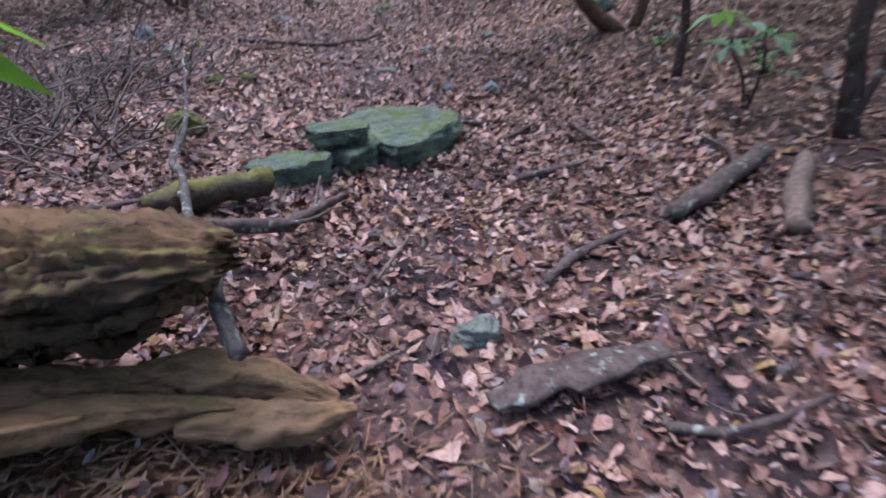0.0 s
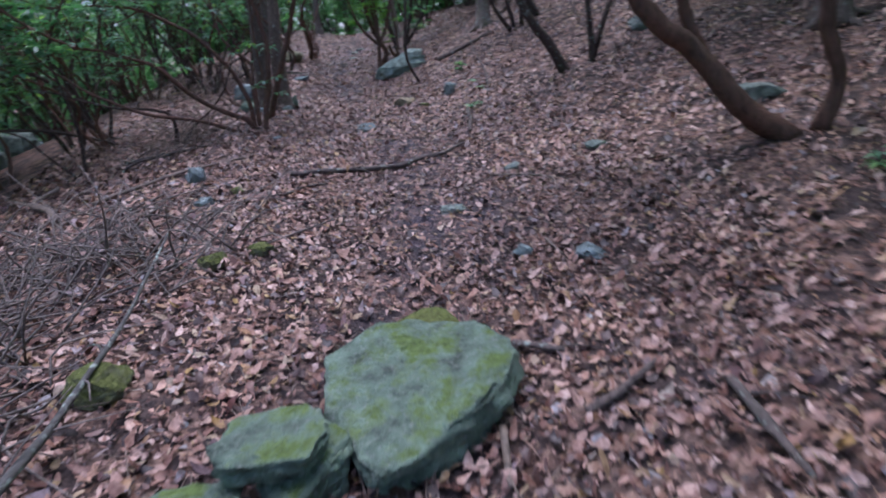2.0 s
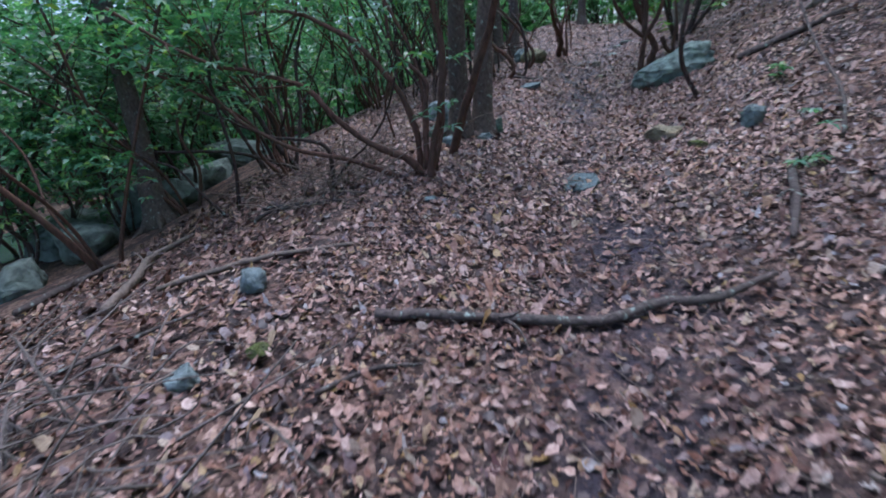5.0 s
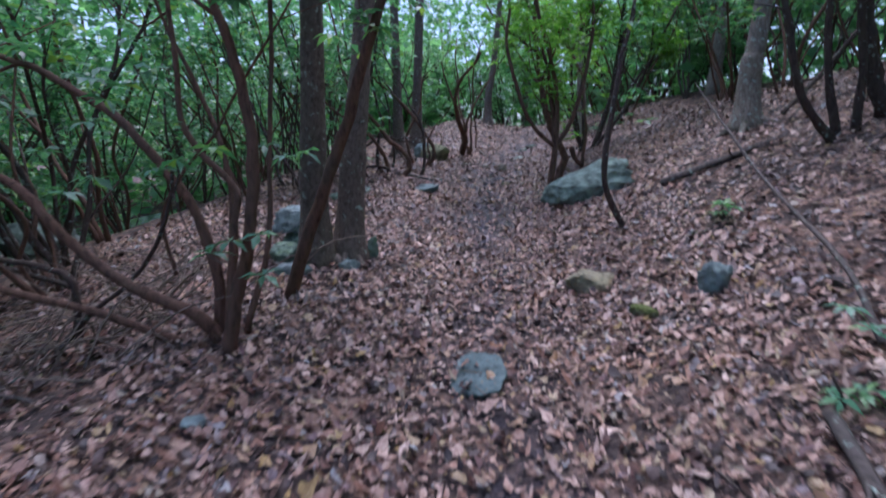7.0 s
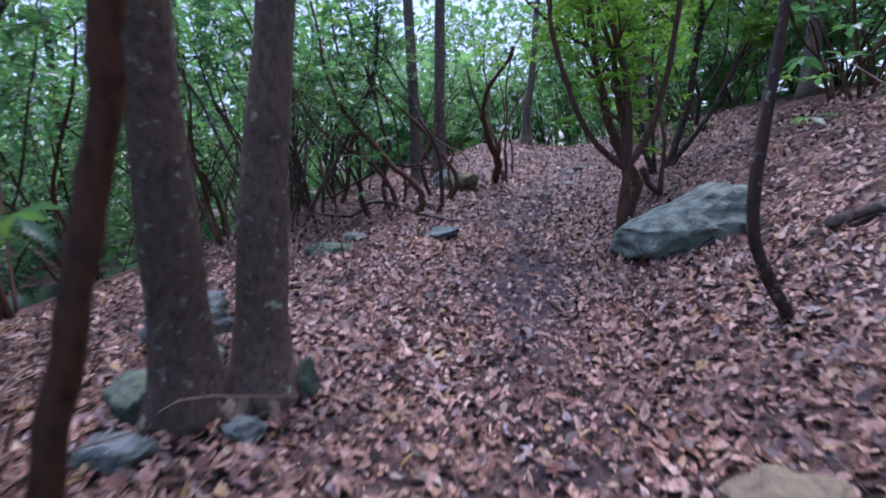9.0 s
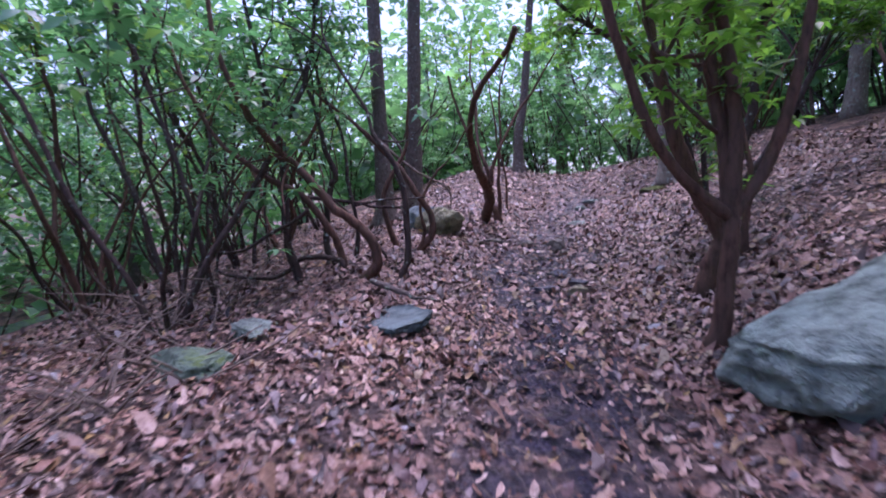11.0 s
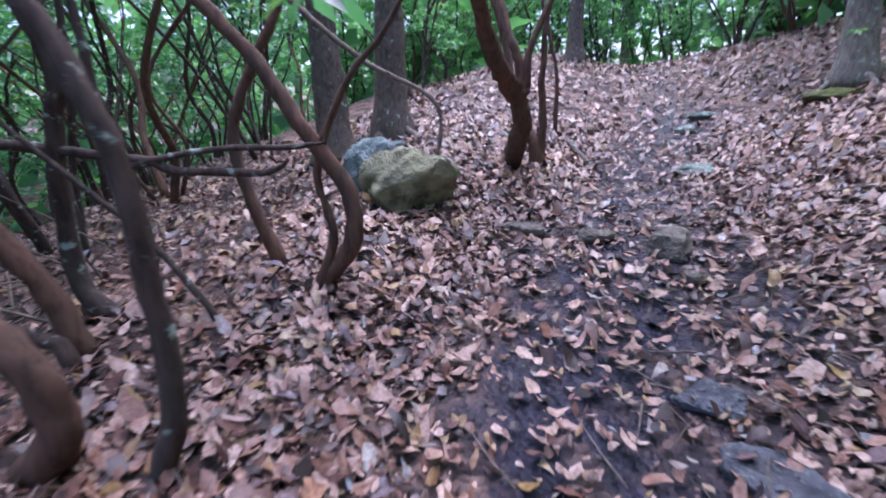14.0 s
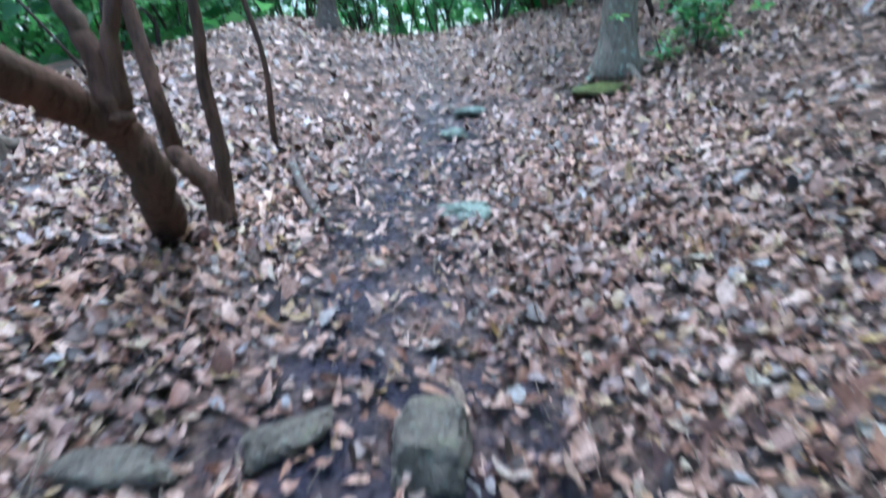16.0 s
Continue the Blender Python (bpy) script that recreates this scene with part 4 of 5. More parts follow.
# Broad crowns here shade the slope; the last two trees are added out of view.
trunk_tree("dark trunk on the shaded slope", 0.2, [(4.1, 11.0, 2.0), (4.0, 11.05, 3.2), (3.9, 11.1, 4.6)], M_TRUNK, 8.0, 2600, None, 1.5, 5, 4.2, blade=0.22, low=0.55)
trunk_tree("unseen tree added to shade the high slope", 0.18, [(6.0, 7.2, 2.0), (6.1, 7.3, 3.2), (6.2, 7.3, 4.6)], M_TRUNK, 8.0, 2600, None, 1.5, 5, 4.2, blade=0.22, low=0.55)
trunk_tree("unseen tree added to shade the slope from behind", 0.18, [(5.4, 3.4, 1.0), (5.5, 3.4, 2.4), (5.5, 3.5, 4.0)], M_TRUNK, 7.5, 2600, None, 1.5, 5, 4.2, blade=0.22, low=0.55)
rock(-7.09, 24.07, 0.7, 0.45, 0.14, M_ROCK_MOSS, "bright moss cushion at a tree's foot", 30, 0.5, 51, 0.2, name="moss_cushion", category="moss")

shrub("dark bent rhododendron stems crossing beside the trail", [
    (0.042, [(-4.84, 10.16, 1.02), (-4.78, 10.2, 1.44), (-4.68, 10.27, 1.79), (-4.61, 10.31, 2.3), (-4.61, 10.31, 2.68), (-4.67, 10.28, 3.04), (-4.76, 10.22, 3.37)]),
    (0.046, [(-5.07, 10.24, 1.04), (-5.2, 10.15, 1.25), (-5.41, 10.01, 1.36), (-5.66, 9.84, 1.55), (-5.9, 9.68, 1.81), (-6.12, 9.54, 2.14), (-6.28, 9.43, 2.28)]),
    (0.037, [(-5.16, 10.29, 1.05), (-5.19, 10.32, 1.51), (-5.36, 10.28, 2.03), (-5.51, 10.21, 2.29), (-5.6, 10.16, 2.44), (-5.79, 10.07, 2.69), (-6.03, 9.93, 2.88), (-6.3, 9.78, 3.06), (-6.54, 9.63, 3.15)]),
    (0.026, [(-5.02, 10.27, 1.04), (-5.07, 10.44, 1.88), (-5.09, 10.49, 2.14), (-5.34, 10.39, 2.43), (-5.49, 10.35, 2.69), (-5.56, 10.4, 3.1), (-5.67, 10.44, 3.58)]),
    (0.022, [(-5.04, 10.26, 1.04), (-5.19, 10.5, 1.98), (-5.35, 10.57, 2.47), (-5.61, 10.57, 2.94), (-5.88, 10.54, 3.39)]),
    (0.012, [(-5.4, 10.13, 1.52), (-5.45, 10.1, 1.97), (-5.26, 10.22, 2.33)]),
    (0.028, [(-5.3, 10.1, 1.0), (-5.8, 9.7, 1.3), (-6.5, 9.3, 1.5), (-7.2, 9.0, 1.9)]),
    (0.022, [(-5.0, 10.4, 1.05), (-5.05, 10.7, 1.7), (-5.2, 10.9, 2.5), (-5.2, 11.0, 3.3)]),
], M_BARK_RED, tips=[(-5.8, 9.63, 2.17), (-4.85, 10.2, 2.46), (-5.79, 9.16, 2.21), (-5.51, 9.46, 2.44), (-5.33, 9.65, 2.28)], bare=0.8, reach=2.2, sprays=7)
shrub("low bent rhododendron stem on the bank", [
    (0.03, [(-6.49, 9.81, 0.9), (-6.47, 9.82, 1.37), (-6.68, 9.68, 1.52), (-6.94, 9.51, 1.59)]),
    (0.02, [(-6.21, 9.51, 0.87), (-5.91, 9.71, 1.24), (-5.68, 9.86, 1.43)]),
], M_BARK, bare=0.7, sprays=2, per=4)
shrub("bent stems leaning out from the bank", [
    (0.042, [(-8.8, 10.61, 0.88), (-9.03, 10.37, 1.4), (-9.2, 10.19, 1.99), (-9.51, 9.86, 2.4), (-9.97, 9.37, 2.64), (-10.52, 8.78, 2.98)]),
    (0.036, [(-9.08, 10.6, 0.87), (-9.2, 10.47, 1.86), (-9.36, 10.3, 2.53), (-9.85, 9.77, 3.29), (-10.25, 9.34, 3.76)]),
    (0.028, [(-8.63, 10.57, 0.88), (-9.42, 9.73, 1.31), (-10.24, 8.85, 1.45)]),
    (0.03, [(-8.89, 10.6, 0.88), (-8.85, 10.91, 1.8), (-8.96, 11.07, 2.71), (-8.86, 11.42, 3.57)]),
], M_BARK, bare=0.72, reach=1.8, sprays=6, per=7)
shrub("thin crooked stem on the bank", [
    (0.024, [(-7.76, 8.92, 0.62), (-7.69, 8.99, 1.29), (-7.71, 8.97, 2.03), (-7.71, 8.97, 2.58), (-7.54, 9.15, 3.07)]),
    (0.018, [(-7.72, 8.71, 0.58), (-7.92, 8.5, 0.99), (-8.05, 8.35, 1.32), (-8.27, 8.13, 1.5)]),
    (0.02, [(-6.62, 8.6, 0.67), (-6.39, 8.85, 0.8), (-5.98, 9.28, 0.79), (-5.64, 9.66, 0.63)]),
], M_BARK, bare=0.5, reach=1.0, sprays=5)
shrub("slender vine-like stem leaning against a pair of trees", [(0.048, [(-5.33, 11.08, 1.1), (-4.96, 11.18, 2.0), (-4.72, 11.26, 2.55), (-4.55, 11.3, 3.0), (-4.3, 11.36, 3.6)])],
      tips=[(-5.02, 11.12, 2.44), (-4.79, 11.27, 3.37), (-5.01, 10.9, 2.4), (-4.86, 10.6, 2.48)], material=M_BARK_RED, bare=0.8)
shrub("many-stemmed rhododendron growing beside a boulder", [
    (0.066, [(-5.15, 17.00, 1.50), (-5.08, 16.92, 1.83), (-5.02, 16.98, 2.52)]),
    (0.036, [(-5.02, 16.98, 2.52), (-5.35, 16.71, 2.92), (-5.57, 16.54, 3.57), (-5.71, 16.43, 4.16), (-5.74, 16.41, 4.55)]),
    (0.04, [(-5.02, 16.98, 2.52), (-5.00, 17.00, 3.20), (-5.08, 16.93, 3.86), (-5.24, 16.81, 4.52)]),
    (0.04, [(-5.02, 16.98, 2.52), (-4.78, 17.16, 2.99), (-4.63, 17.29, 3.71), (-4.53, 17.37, 4.47)]),
], M_BARK_RED, reach=2.0, sprays=9, per=9, leaf=M_CANOPY, bare=0.72)
shrub("crooked rhododendron stems rising from the leafy slope", [
    (0.075, [(-5.34, 17.99, 1.81), (-5.28, 18.03, 2.07), (-5.22, 18.07, 2.32), (-5.32, 18.0, 2.57), (-5.49, 17.89, 2.9), (-5.6, 17.82, 3.34), (-5.65, 17.79, 3.71), (-5.69, 17.76, 3.95)]),
    (0.05, [(-5.41, 19.02, 2.54), (-5.35, 19.06, 2.34), (-5.2, 19.16, 2.16)]),
    (0.035, [(-5.1, 18.86, 2.15), (-5.08, 18.87, 2.43), (-5.06, 18.88, 2.68), (-5.05, 18.89, 2.95)]),
], M_BARK_RED, reach=2.8, sprays=15, per=11, leaf=M_CANOPY, bare=0.76)
shrub("spreading rhododendron stems near the crest", [
    (0.045, [(-5.73, 20.8, 2.42), (-5.89, 20.69, 3.06), (-6.06, 20.58, 3.56), (-6.32, 20.42, 4.19), (-6.61, 20.23, 4.76), (-6.95, 20.01, 5.05), (-7.15, 19.88, 5.2)]),
    (0.036, [(-5.75, 20.86, 2.43), (-5.95, 20.73, 3.62), (-6.04, 20.67, 4.3), (-6.01, 20.69, 4.94), (-5.93, 20.74, 5.23)]),
    (0.032, [(-5.71, 20.88, 2.44), (-5.75, 20.85, 3.51), (-5.8, 20.82, 4.11), (-5.75, 20.85, 4.75), (-5.74, 20.86, 5.23)]),
    (0.06, [(-5.55, 21.18, 2.55), (-5.27, 21.37, 3.54), (-5.19, 21.42, 4.16), (-5.12, 21.46, 4.87), (-5.06, 21.5, 5.32)]),
    (0.045, [(-5.49, 21.12, 2.56), (-5.18, 21.33, 3.03), (-4.89, 21.51, 3.53), (-4.64, 21.67, 4.09), (-4.41, 21.82, 4.64)]),
], M_BARK, reach=3.0, sprays=16, per=11, leaf=M_CANOPY, bare=0.62)
shrub("thin crooked sapling growing in leaves", [(0.036, [(-3.2, 14.7, 1.43), (-3.4, 14.5, 1.99), (-3.39, 14.46, 2.64), (-3.33, 14.5, 3.14), (-3.3, 14.53, 3.53)])], name="sapling", sprays=4)
shrub("slender stems on the upper slope", [
    (0.05, [(-1.04, 16.5, 2.5), (-1.44, 16.24, 3.08), (-1.64, 16.11, 3.84), (-1.74, 16.04, 4.23)]),
    (0.05, [(-1.0, 16.72, 2.58), (-1.19, 16.59, 3.45), (-1.25, 16.55, 4.27)]),
    (0.05, [(-0.8, 16.8, 2.6), (-0.85, 16.7, 3.5), (-0.95, 16.6, 4.3)]),
    (0.1, [(-0.48, 17.19, 2.88), (-0.71, 17.04, 3.46), (-0.88, 16.93, 4.3)]),
], M_BARK)
shrub("leaning stems of a thicket beside the trail", [
    (0.046, [(-9.42, 16.69, 1.92), (-9.48, 16.64, 2.3), (-9.48, 16.64, 2.68), (-9.49, 16.64, 3.09), (-9.49, 16.63, 3.36), (-9.53, 16.61, 3.62)]),
    (0.042, [(-9.43, 17.27, 2.05), (-9.51, 17.21, 2.29), (-9.44, 17.26, 2.99), (-9.38, 17.31, 3.15), (-9.46, 17.25, 3.46), (-9.51, 17.21, 3.76)]),
    (0.025, [(-9.23, 17.43, 2.08), (-9.19, 17.46, 2.36), (-9.2, 17.45, 2.63), (-9.26, 17.41, 2.99), (-9.26, 17.4, 3.4), (-9.31, 17.36, 3.76)]),
    (0.02, [(-11.44, 17.63, 1.9), (-11.44, 17.63, 2.42), (-11.44, 17.63, 2.92), (-11.35, 17.7, 3.71), (-11.27, 17.76, 4.21)]),
    (0.018, [(-12.01, 17.07, 1.8), (-11.95, 17.12, 2.67), (-12.17, 16.95, 3.04), (-12.34, 16.81, 3.4)]),
    (0.027, [(-9.75, 15.85, 1.65), (-9.98, 15.69, 3.15), (-10.25, 15.49, 4.33), (-10.4, 15.4, 4.9)]),
], M_BARK, bare=0.75, reach=2.0, sprays=4)
shrub("arching reddish stems of a thicket", [
    (0.05, [(-8.46, 16.79, 1.97), (-8.33, 16.88, 2.1), (-8.32, 16.85, 2.38), (-8.42, 16.75, 2.58), (-8.58, 16.61, 2.74), (-8.71, 16.47, 2.96), (-8.83, 16.35, 3.17), (-8.96, 16.23, 3.33)]),
    (0.042, [(-9.06, 17.09, 2.03), (-9.12, 17.0, 2.41), (-9.33, 16.77, 2.89), (-9.6, 16.52, 3.12), (-9.78, 16.36, 3.3)]),
], M_BARK_RED, bare=0.78, reach=2.2, sprays=5)
shrub("curved dark stem hooked at its foot", [
    (0.04, [(-8.7, 18.05, 2.13), (-8.55, 18.16, 2.34), (-8.54, 18.17, 2.59), (-8.65, 18.08, 2.84), (-8.81, 17.96, 3.17), (-8.98, 17.82, 3.46), (-9.13, 17.7, 3.68), (-9.25, 17.61, 3.8)]),
    (0.035, [(-9.05, 18.03, 2.17), (-9.13, 17.97, 2.55), (-9.16, 17.94, 2.8), (-9.11, 17.98, 3.05), (-8.96, 18.1, 3.37)]),
    (0.022, [(-8.69, 18.02, 2.12), (-8.6, 18.09, 2.4), (-8.64, 18.06, 2.68), (-8.58, 18.11, 2.92), (-8.51, 18.16, 3.07)]),
], M_BARK_RED, bare=0.8, reach=0.9, sprays=0, per=0)
shrub("leaning bent stems overhanging the leaf litter", [
    (0.033, [(-8.13, 17.05, 1.95), (-8.07, 17.1, 2.18), (-8.06, 17.11, 2.57), (-8.06, 17.1, 2.81), (-8.1, 17.07, 3.06), (-8.18, 17.01, 3.28), (-8.26, 16.95, 3.43), (-8.31, 16.91, 3.54)]),
    (0.014, [(-8.78, 17.55, 2.09), (-8.99, 17.39, 2.48), (-9.18, 17.24, 2.73), (-9.38, 17.08, 2.98), (-9.57, 16.93, 3.28), (-9.79, 16.76, 3.53)]),
], M_BARK, bare=0.75, reach=1.8)
shrub("bare branch reaching sideways through the stems", [
    (0.022, [(-9.73, 17.03, 2.91), (-9.45, 17.25, 2.86), (-9.14, 17.5, 2.8), (-9.04, 17.58, 2.75), (-8.72, 17.83, 2.72)]),
    (0.016, [(-9.22, 17.43, 2.77), (-8.93, 17.67, 2.83), (-8.59, 17.93, 2.83)]),
], reach=0.15, sprays=0, per=0)
shrub("low branch sprawling over the leaves", [
    (0.028, [(-8.99, 17.03, 2.11), (-9.17, 16.89, 2.17), (-9.39, 16.72, 2.16), (-9.49, 16.64, 2.05), (-9.69, 16.48, 1.96), (-10.0, 16.24, 1.99)]),
    (0.022, [(-9.18, 16.69, 2.74), (-9.32, 16.57, 2.6), (-9.51, 16.42, 2.49), (-9.75, 16.23, 2.32)]),
], reach=0.3, sprays=0, per=0)
shrub("forked reddish rhododendron stem beside the trail", [
    (0.085, [(-9.22, 20.58, 2.38), (-9.0, 20.38, 2.62), (-8.8, 20.2, 2.82), (-8.8, 20.08, 3.0), (-8.75, 19.92, 3.12), (-8.66, 19.62, 3.31), (-8.61, 19.36, 3.5)]),
    (0.06, [(-9.06, 20.8, 2.38), (-9.09, 20.79, 2.59), (-9.17, 20.76, 2.73), (-9.25, 20.74, 2.8)]),
    (0.036, [(-9.06, 20.8, 2.38), (-9.01, 20.82, 2.65), (-9.0, 20.82, 2.92), (-9.01, 20.81, 3.17), (-9.01, 20.81, 3.49)]),
    (0.022, [(-9.54, 21.98, 2.58), (-9.52, 21.99, 3.17), (-9.6, 21.96, 3.63)]),
    (0.04, [(-8.74, 20.08, 3.02), (-8.77, 20.07, 3.15), (-8.81, 20.06, 3.3), (-8.85, 20.04, 3.42)]),
    (0.03, [(-8.75, 20.08, 3.07), (-8.73, 20.08, 3.26), (-8.69, 20.1, 3.41)]),
], M_BARK_RED, bare=0.9, reach=2.4, sprays=0, per=5, leaf=M_CANOPY)
shrub("leaning rhododendron trunk arching from the slope", [
    (0.1, [(2.5, 7.6, 0.94), (1.97, 7.53, 1.25), (1.54, 7.47, 1.77), (1.13, 7.41, 2.15), (0.8, 7.4, 2.7)]),
    (0.06, [(2.45, 7.75, 0.98), (1.96, 7.74, 1.42), (1.58, 7.69, 1.94), (1.4, 7.66, 2.4)]),
    (0.065, [(2.75, 7.65, 1.0), (2.83, 7.62, 1.43), (2.64, 7.6, 1.95), (2.6, 7.6, 2.6)]),
], M_BARK_RED, bare=0.75, reach=2.4, sprays=16, per=9)
shrub("slim sapling with pale green leaf rosettes", [(0.045, [(2.52, 5.42, 0.6), (2.47, 5.41, 1.16), (2.33, 5.39, 1.83), (2.3, 5.4, 2.5)])],
      leaf=M_RHODO_NEAR, bare=0.8)
shrub("young rhododendron with large pale green leaf rosettes", [(0.014, [(2.75, 4.5, 0.5), (2.6, 4.4, 0.8), (2.4, 4.3, 1.02)]), (0.012, [(2.75, 4.45, 0.5), (2.7, 4.3, 0.85), (2.55, 4.15, 1.12)])],
      tips=[(2.35, 4.3, 1.05), (2.2, 4.22, 1.3), (2.6, 4.15, 1.15)], leaf=M_RHODO_NEAR, leaf_size=0.25, reach=0.12, sprays=0, per=0, bare=0.8)
shrub("rhododendron bough hanging over the rotten log", [(0.016, [(-2.6, 0.5, 0.1), (-2.1, 0.6, 0.9), (-1.4, 0.75, 1.35), (-0.9, 0.85, 1.42)])],
      tips=[(-0.86, 0.87, 1.35), (-0.95, 0.9, 1.42), (-1.2, 0.8, 1.4)], leaf=M_CANOPY, leaf_size=0.18, reach=0.05, sprays=0, per=0)
shrub("dark stem at the foot of the slope", [(0.07, [(3.1, 3.67, 0.5), (2.95, 3.67, 1.0), (2.88, 3.67, 1.4), (2.95, 3.7, 2.2)]), (0.03, [(3.15, 3.75, 0.5), (3.3, 3.8, 1.2), (3.2, 3.8, 2.0)])], bare=0.8)
shrub("branching stems on the lower slope", [
    (0.08, [(0.4, 12.12, 1.5), (-0.06, 11.94, 2.15), (-0.35, 11.8, 2.68), (-0.56, 11.7, 3.27)]),
    (0.05, [(0.86, 12.25, 1.68), (0.78, 12.21, 2.44), (0.7, 12.18, 3.23)]),
    (0.05, [(0.87, 12.4, 1.7), (1.07, 12.5, 2.45), (1.38, 12.7, 3.1)]),
], M_BARK, bare=0.75, sprays=12, per=9)


def thicket_shrub(x, y, seed, label, tall=3.6, lean=(0.0, 0.0), stems=5, sprays=6, per=6, leaf=None, bare=0.5, group="thicket"):
    """A shrub of the thicket: several stems fanning out of one root."""
    r = np.random.default_rng(seed)
    made = []
    for _ in range(stems):
        a, out = r.uniform(0, 2 * np.pi), r.uniform(0.4, 1.25)
        dx, dy = math.cos(a) * out + lean[0], math.sin(a) * out + lean[1]
        bx, by = x + math.cos(a) * 0.15, y + math.sin(a) * 0.15
        z = ground_z(bx, by)
        h = tall * r.uniform(0.7, 1.1)
        made.append((r.uniform(0.017, 0.042), [(bx, by, z), (bx + dx * 0.25 * h * 0.5, by + dy * 0.25 * h * 0.5, z + h * 0.25),
                                              (bx + dx * 0.5 * h * 0.5 + r.normal(0, 0.2), by + dy * 0.5 * h * 0.5 + r.normal(0, 0.2), z + h * 0.55),
                                              (bx + dx * h * 0.6, by + dy * h * 0.6, z + h)]))
    return shrub(label, made, M_BARK if seed % 3 else M_BARK_RED, 1.2, sprays, per, leaf=leaf, bare=bare, group=group, near=False)


def thickets():
    """The rhododendron wall on the bank and beyond the crest, in loose rows."""
    r = np.random.default_rng(21)
    k = 100
    for u in np.arange(7.0, 29.0, 1.5):
        for e in (-4.6, -6.6, -8.6, -11.0):
            uu, ee = u + r.uniform(-0.6, 0.6), e + r.uniform(-0.7, 0.7)
            if ee > -5.2 and uu < 16.5 or ee > -6.2 and uu < 12 or uu < 9.5 and ee < -7 or uu > 14 and e > -9 and r.uniform() < 0.3:
                continue
            d = ee + float(np.interp(uu, UC, DC))
            k += 1
            thicket_shrub(-0.356 * uu + 0.934 * d, 0.934 * uu + 0.356 * d, k, "tangled rhododendron with dark bent stems on the bank", r.uniform(2.2, 3.6), (-0.25, -0.1), 4, 6 if uu < 13 or e < -9 else 4, 7, bare=(0.3 if uu < 13 else 0.4) if e < -7 else (0.5 if uu < 13 else 0.66))
    for u in np.arange(8.0, 20.0, 1.7):
        uu, ee = u + r.uniform(-0.5, 0.5), r.uniform(-13.0, -9.5)
        d = ee + float(np.interp(uu, UC, DC))
        k += 1
        thicket_shrub(-0.356 * uu + 0.934 * d, 0.934 * uu + 0.356 * d, k, "dense rhododendron above the stream", r.uniform(3.0, 4.4), (0.0, 0.0), 5, 10, 8, bare=0.1)
    for u in np.arange(30.8, 40.0, 1.8):
        for e in np.arange(-8, 10, 1.8):
            uu, ee = u + r.uniform(-0.7, 0.7), e + r.uniform(-0.6, 0.6)
            open_way = -3.4 < ee < 2.6
            if open_way and uu < 34.5:
                continue
            d = ee + float(np.interp(uu, UC, DC))
            k += 1
            thicket_shrub(-0.356 * uu + 0.934 * d, 0.934 * uu + 0.356 * d, k, "leafy rhododendron beyond the crest, paled as if backlit", 0.75 * (uu - 33) + 0.8 if open_way else r.uniform(2.0, 4.4), (0, 0), 3, 8, 7, M_FAR_HAZED, 0.0, "thicket beyond the crest")
    for u in np.arange(19.0, 32.0, 1.8):
        for e in (4.2, 6.5, 9.0, 12.0):
            uu, ee = u + r.uniform(-0.8, 0.8), e + r.uniform(-0.8, 0.8)
            if uu < 24 and ee < 5.5:
                continue
            d = ee + float(np.interp(uu, UC, DC))
            k += 1
            thicket_shrub(-0.356 * uu + 0.934 * d, 0.934 * uu + 0.356 * d, k, "dark rhododendron on the upper slope", r.uniform(2.6, 4.0), (0, 0), 4, 7, 6, bare=0.45, group="slope thicket")
    for u in np.arange(10.0, 19.0, 2.2):
        for e in (7.5, 10.5):
            uu, ee = u + r.uniform(-0.8, 0.8), e + r.uniform(-0.8, 0.8)
            d = ee + float(np.interp(uu, UC, DC))
            k += 1
            thicket_shrub(-0.356 * uu + 0.934 * d, 0.934 * uu + 0.356 * d, k, "dark rhododendron on the upper slope", r.uniform(2.4, 3.4), (0, 0), 4, 6, 6, bare=0.5, group="slope thicket")


thickets()


def far_trees():
    """Tall trees all round, whose crowns close the view and let the sky through in places."""
    r = np.random.default_rng(5)
    spots = []
    for _ in range(900):
        u, e = r.uniform(-14, 62), r.uniform(-34, 34)
        if -7 < e < 7 and u < 34:
            continue
        if -9 < e < 6 and u < 41 or -18 < e < -7 and u < 13 or -15 < e < 6 and 22 < u < 41:
            continue
        if -16 < e < 13 and u < 32 and r.uniform() < 0.5:
            continue
        d = e + float(np.interp(u, UC, DC))
        x, y = -0.356 * u + 0.934 * d, 0.934 * u + 0.356 * d
        if all(math.hypot(x - a, y - b) > 3.4 for a, b in spots):
            spots.append((x, y))
        if len(spots) >= 110:
            break
    for x, y in spots[:80]:
        z = ground_z(x, y)
        h = r.uniform(9, 14)
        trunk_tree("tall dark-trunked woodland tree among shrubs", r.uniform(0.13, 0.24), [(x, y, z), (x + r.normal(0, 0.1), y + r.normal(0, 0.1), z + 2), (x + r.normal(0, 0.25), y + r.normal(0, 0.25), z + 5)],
                   M_TRUNK if r.uniform() < 0.6 else M_TRUNK_GREY, h, 640, M_FAR_HAZED if r.uniform() < 0.6 else M_CANOPY, 1.4, 0, 3.4, blade=0.32, low=0.4)


far_trees()


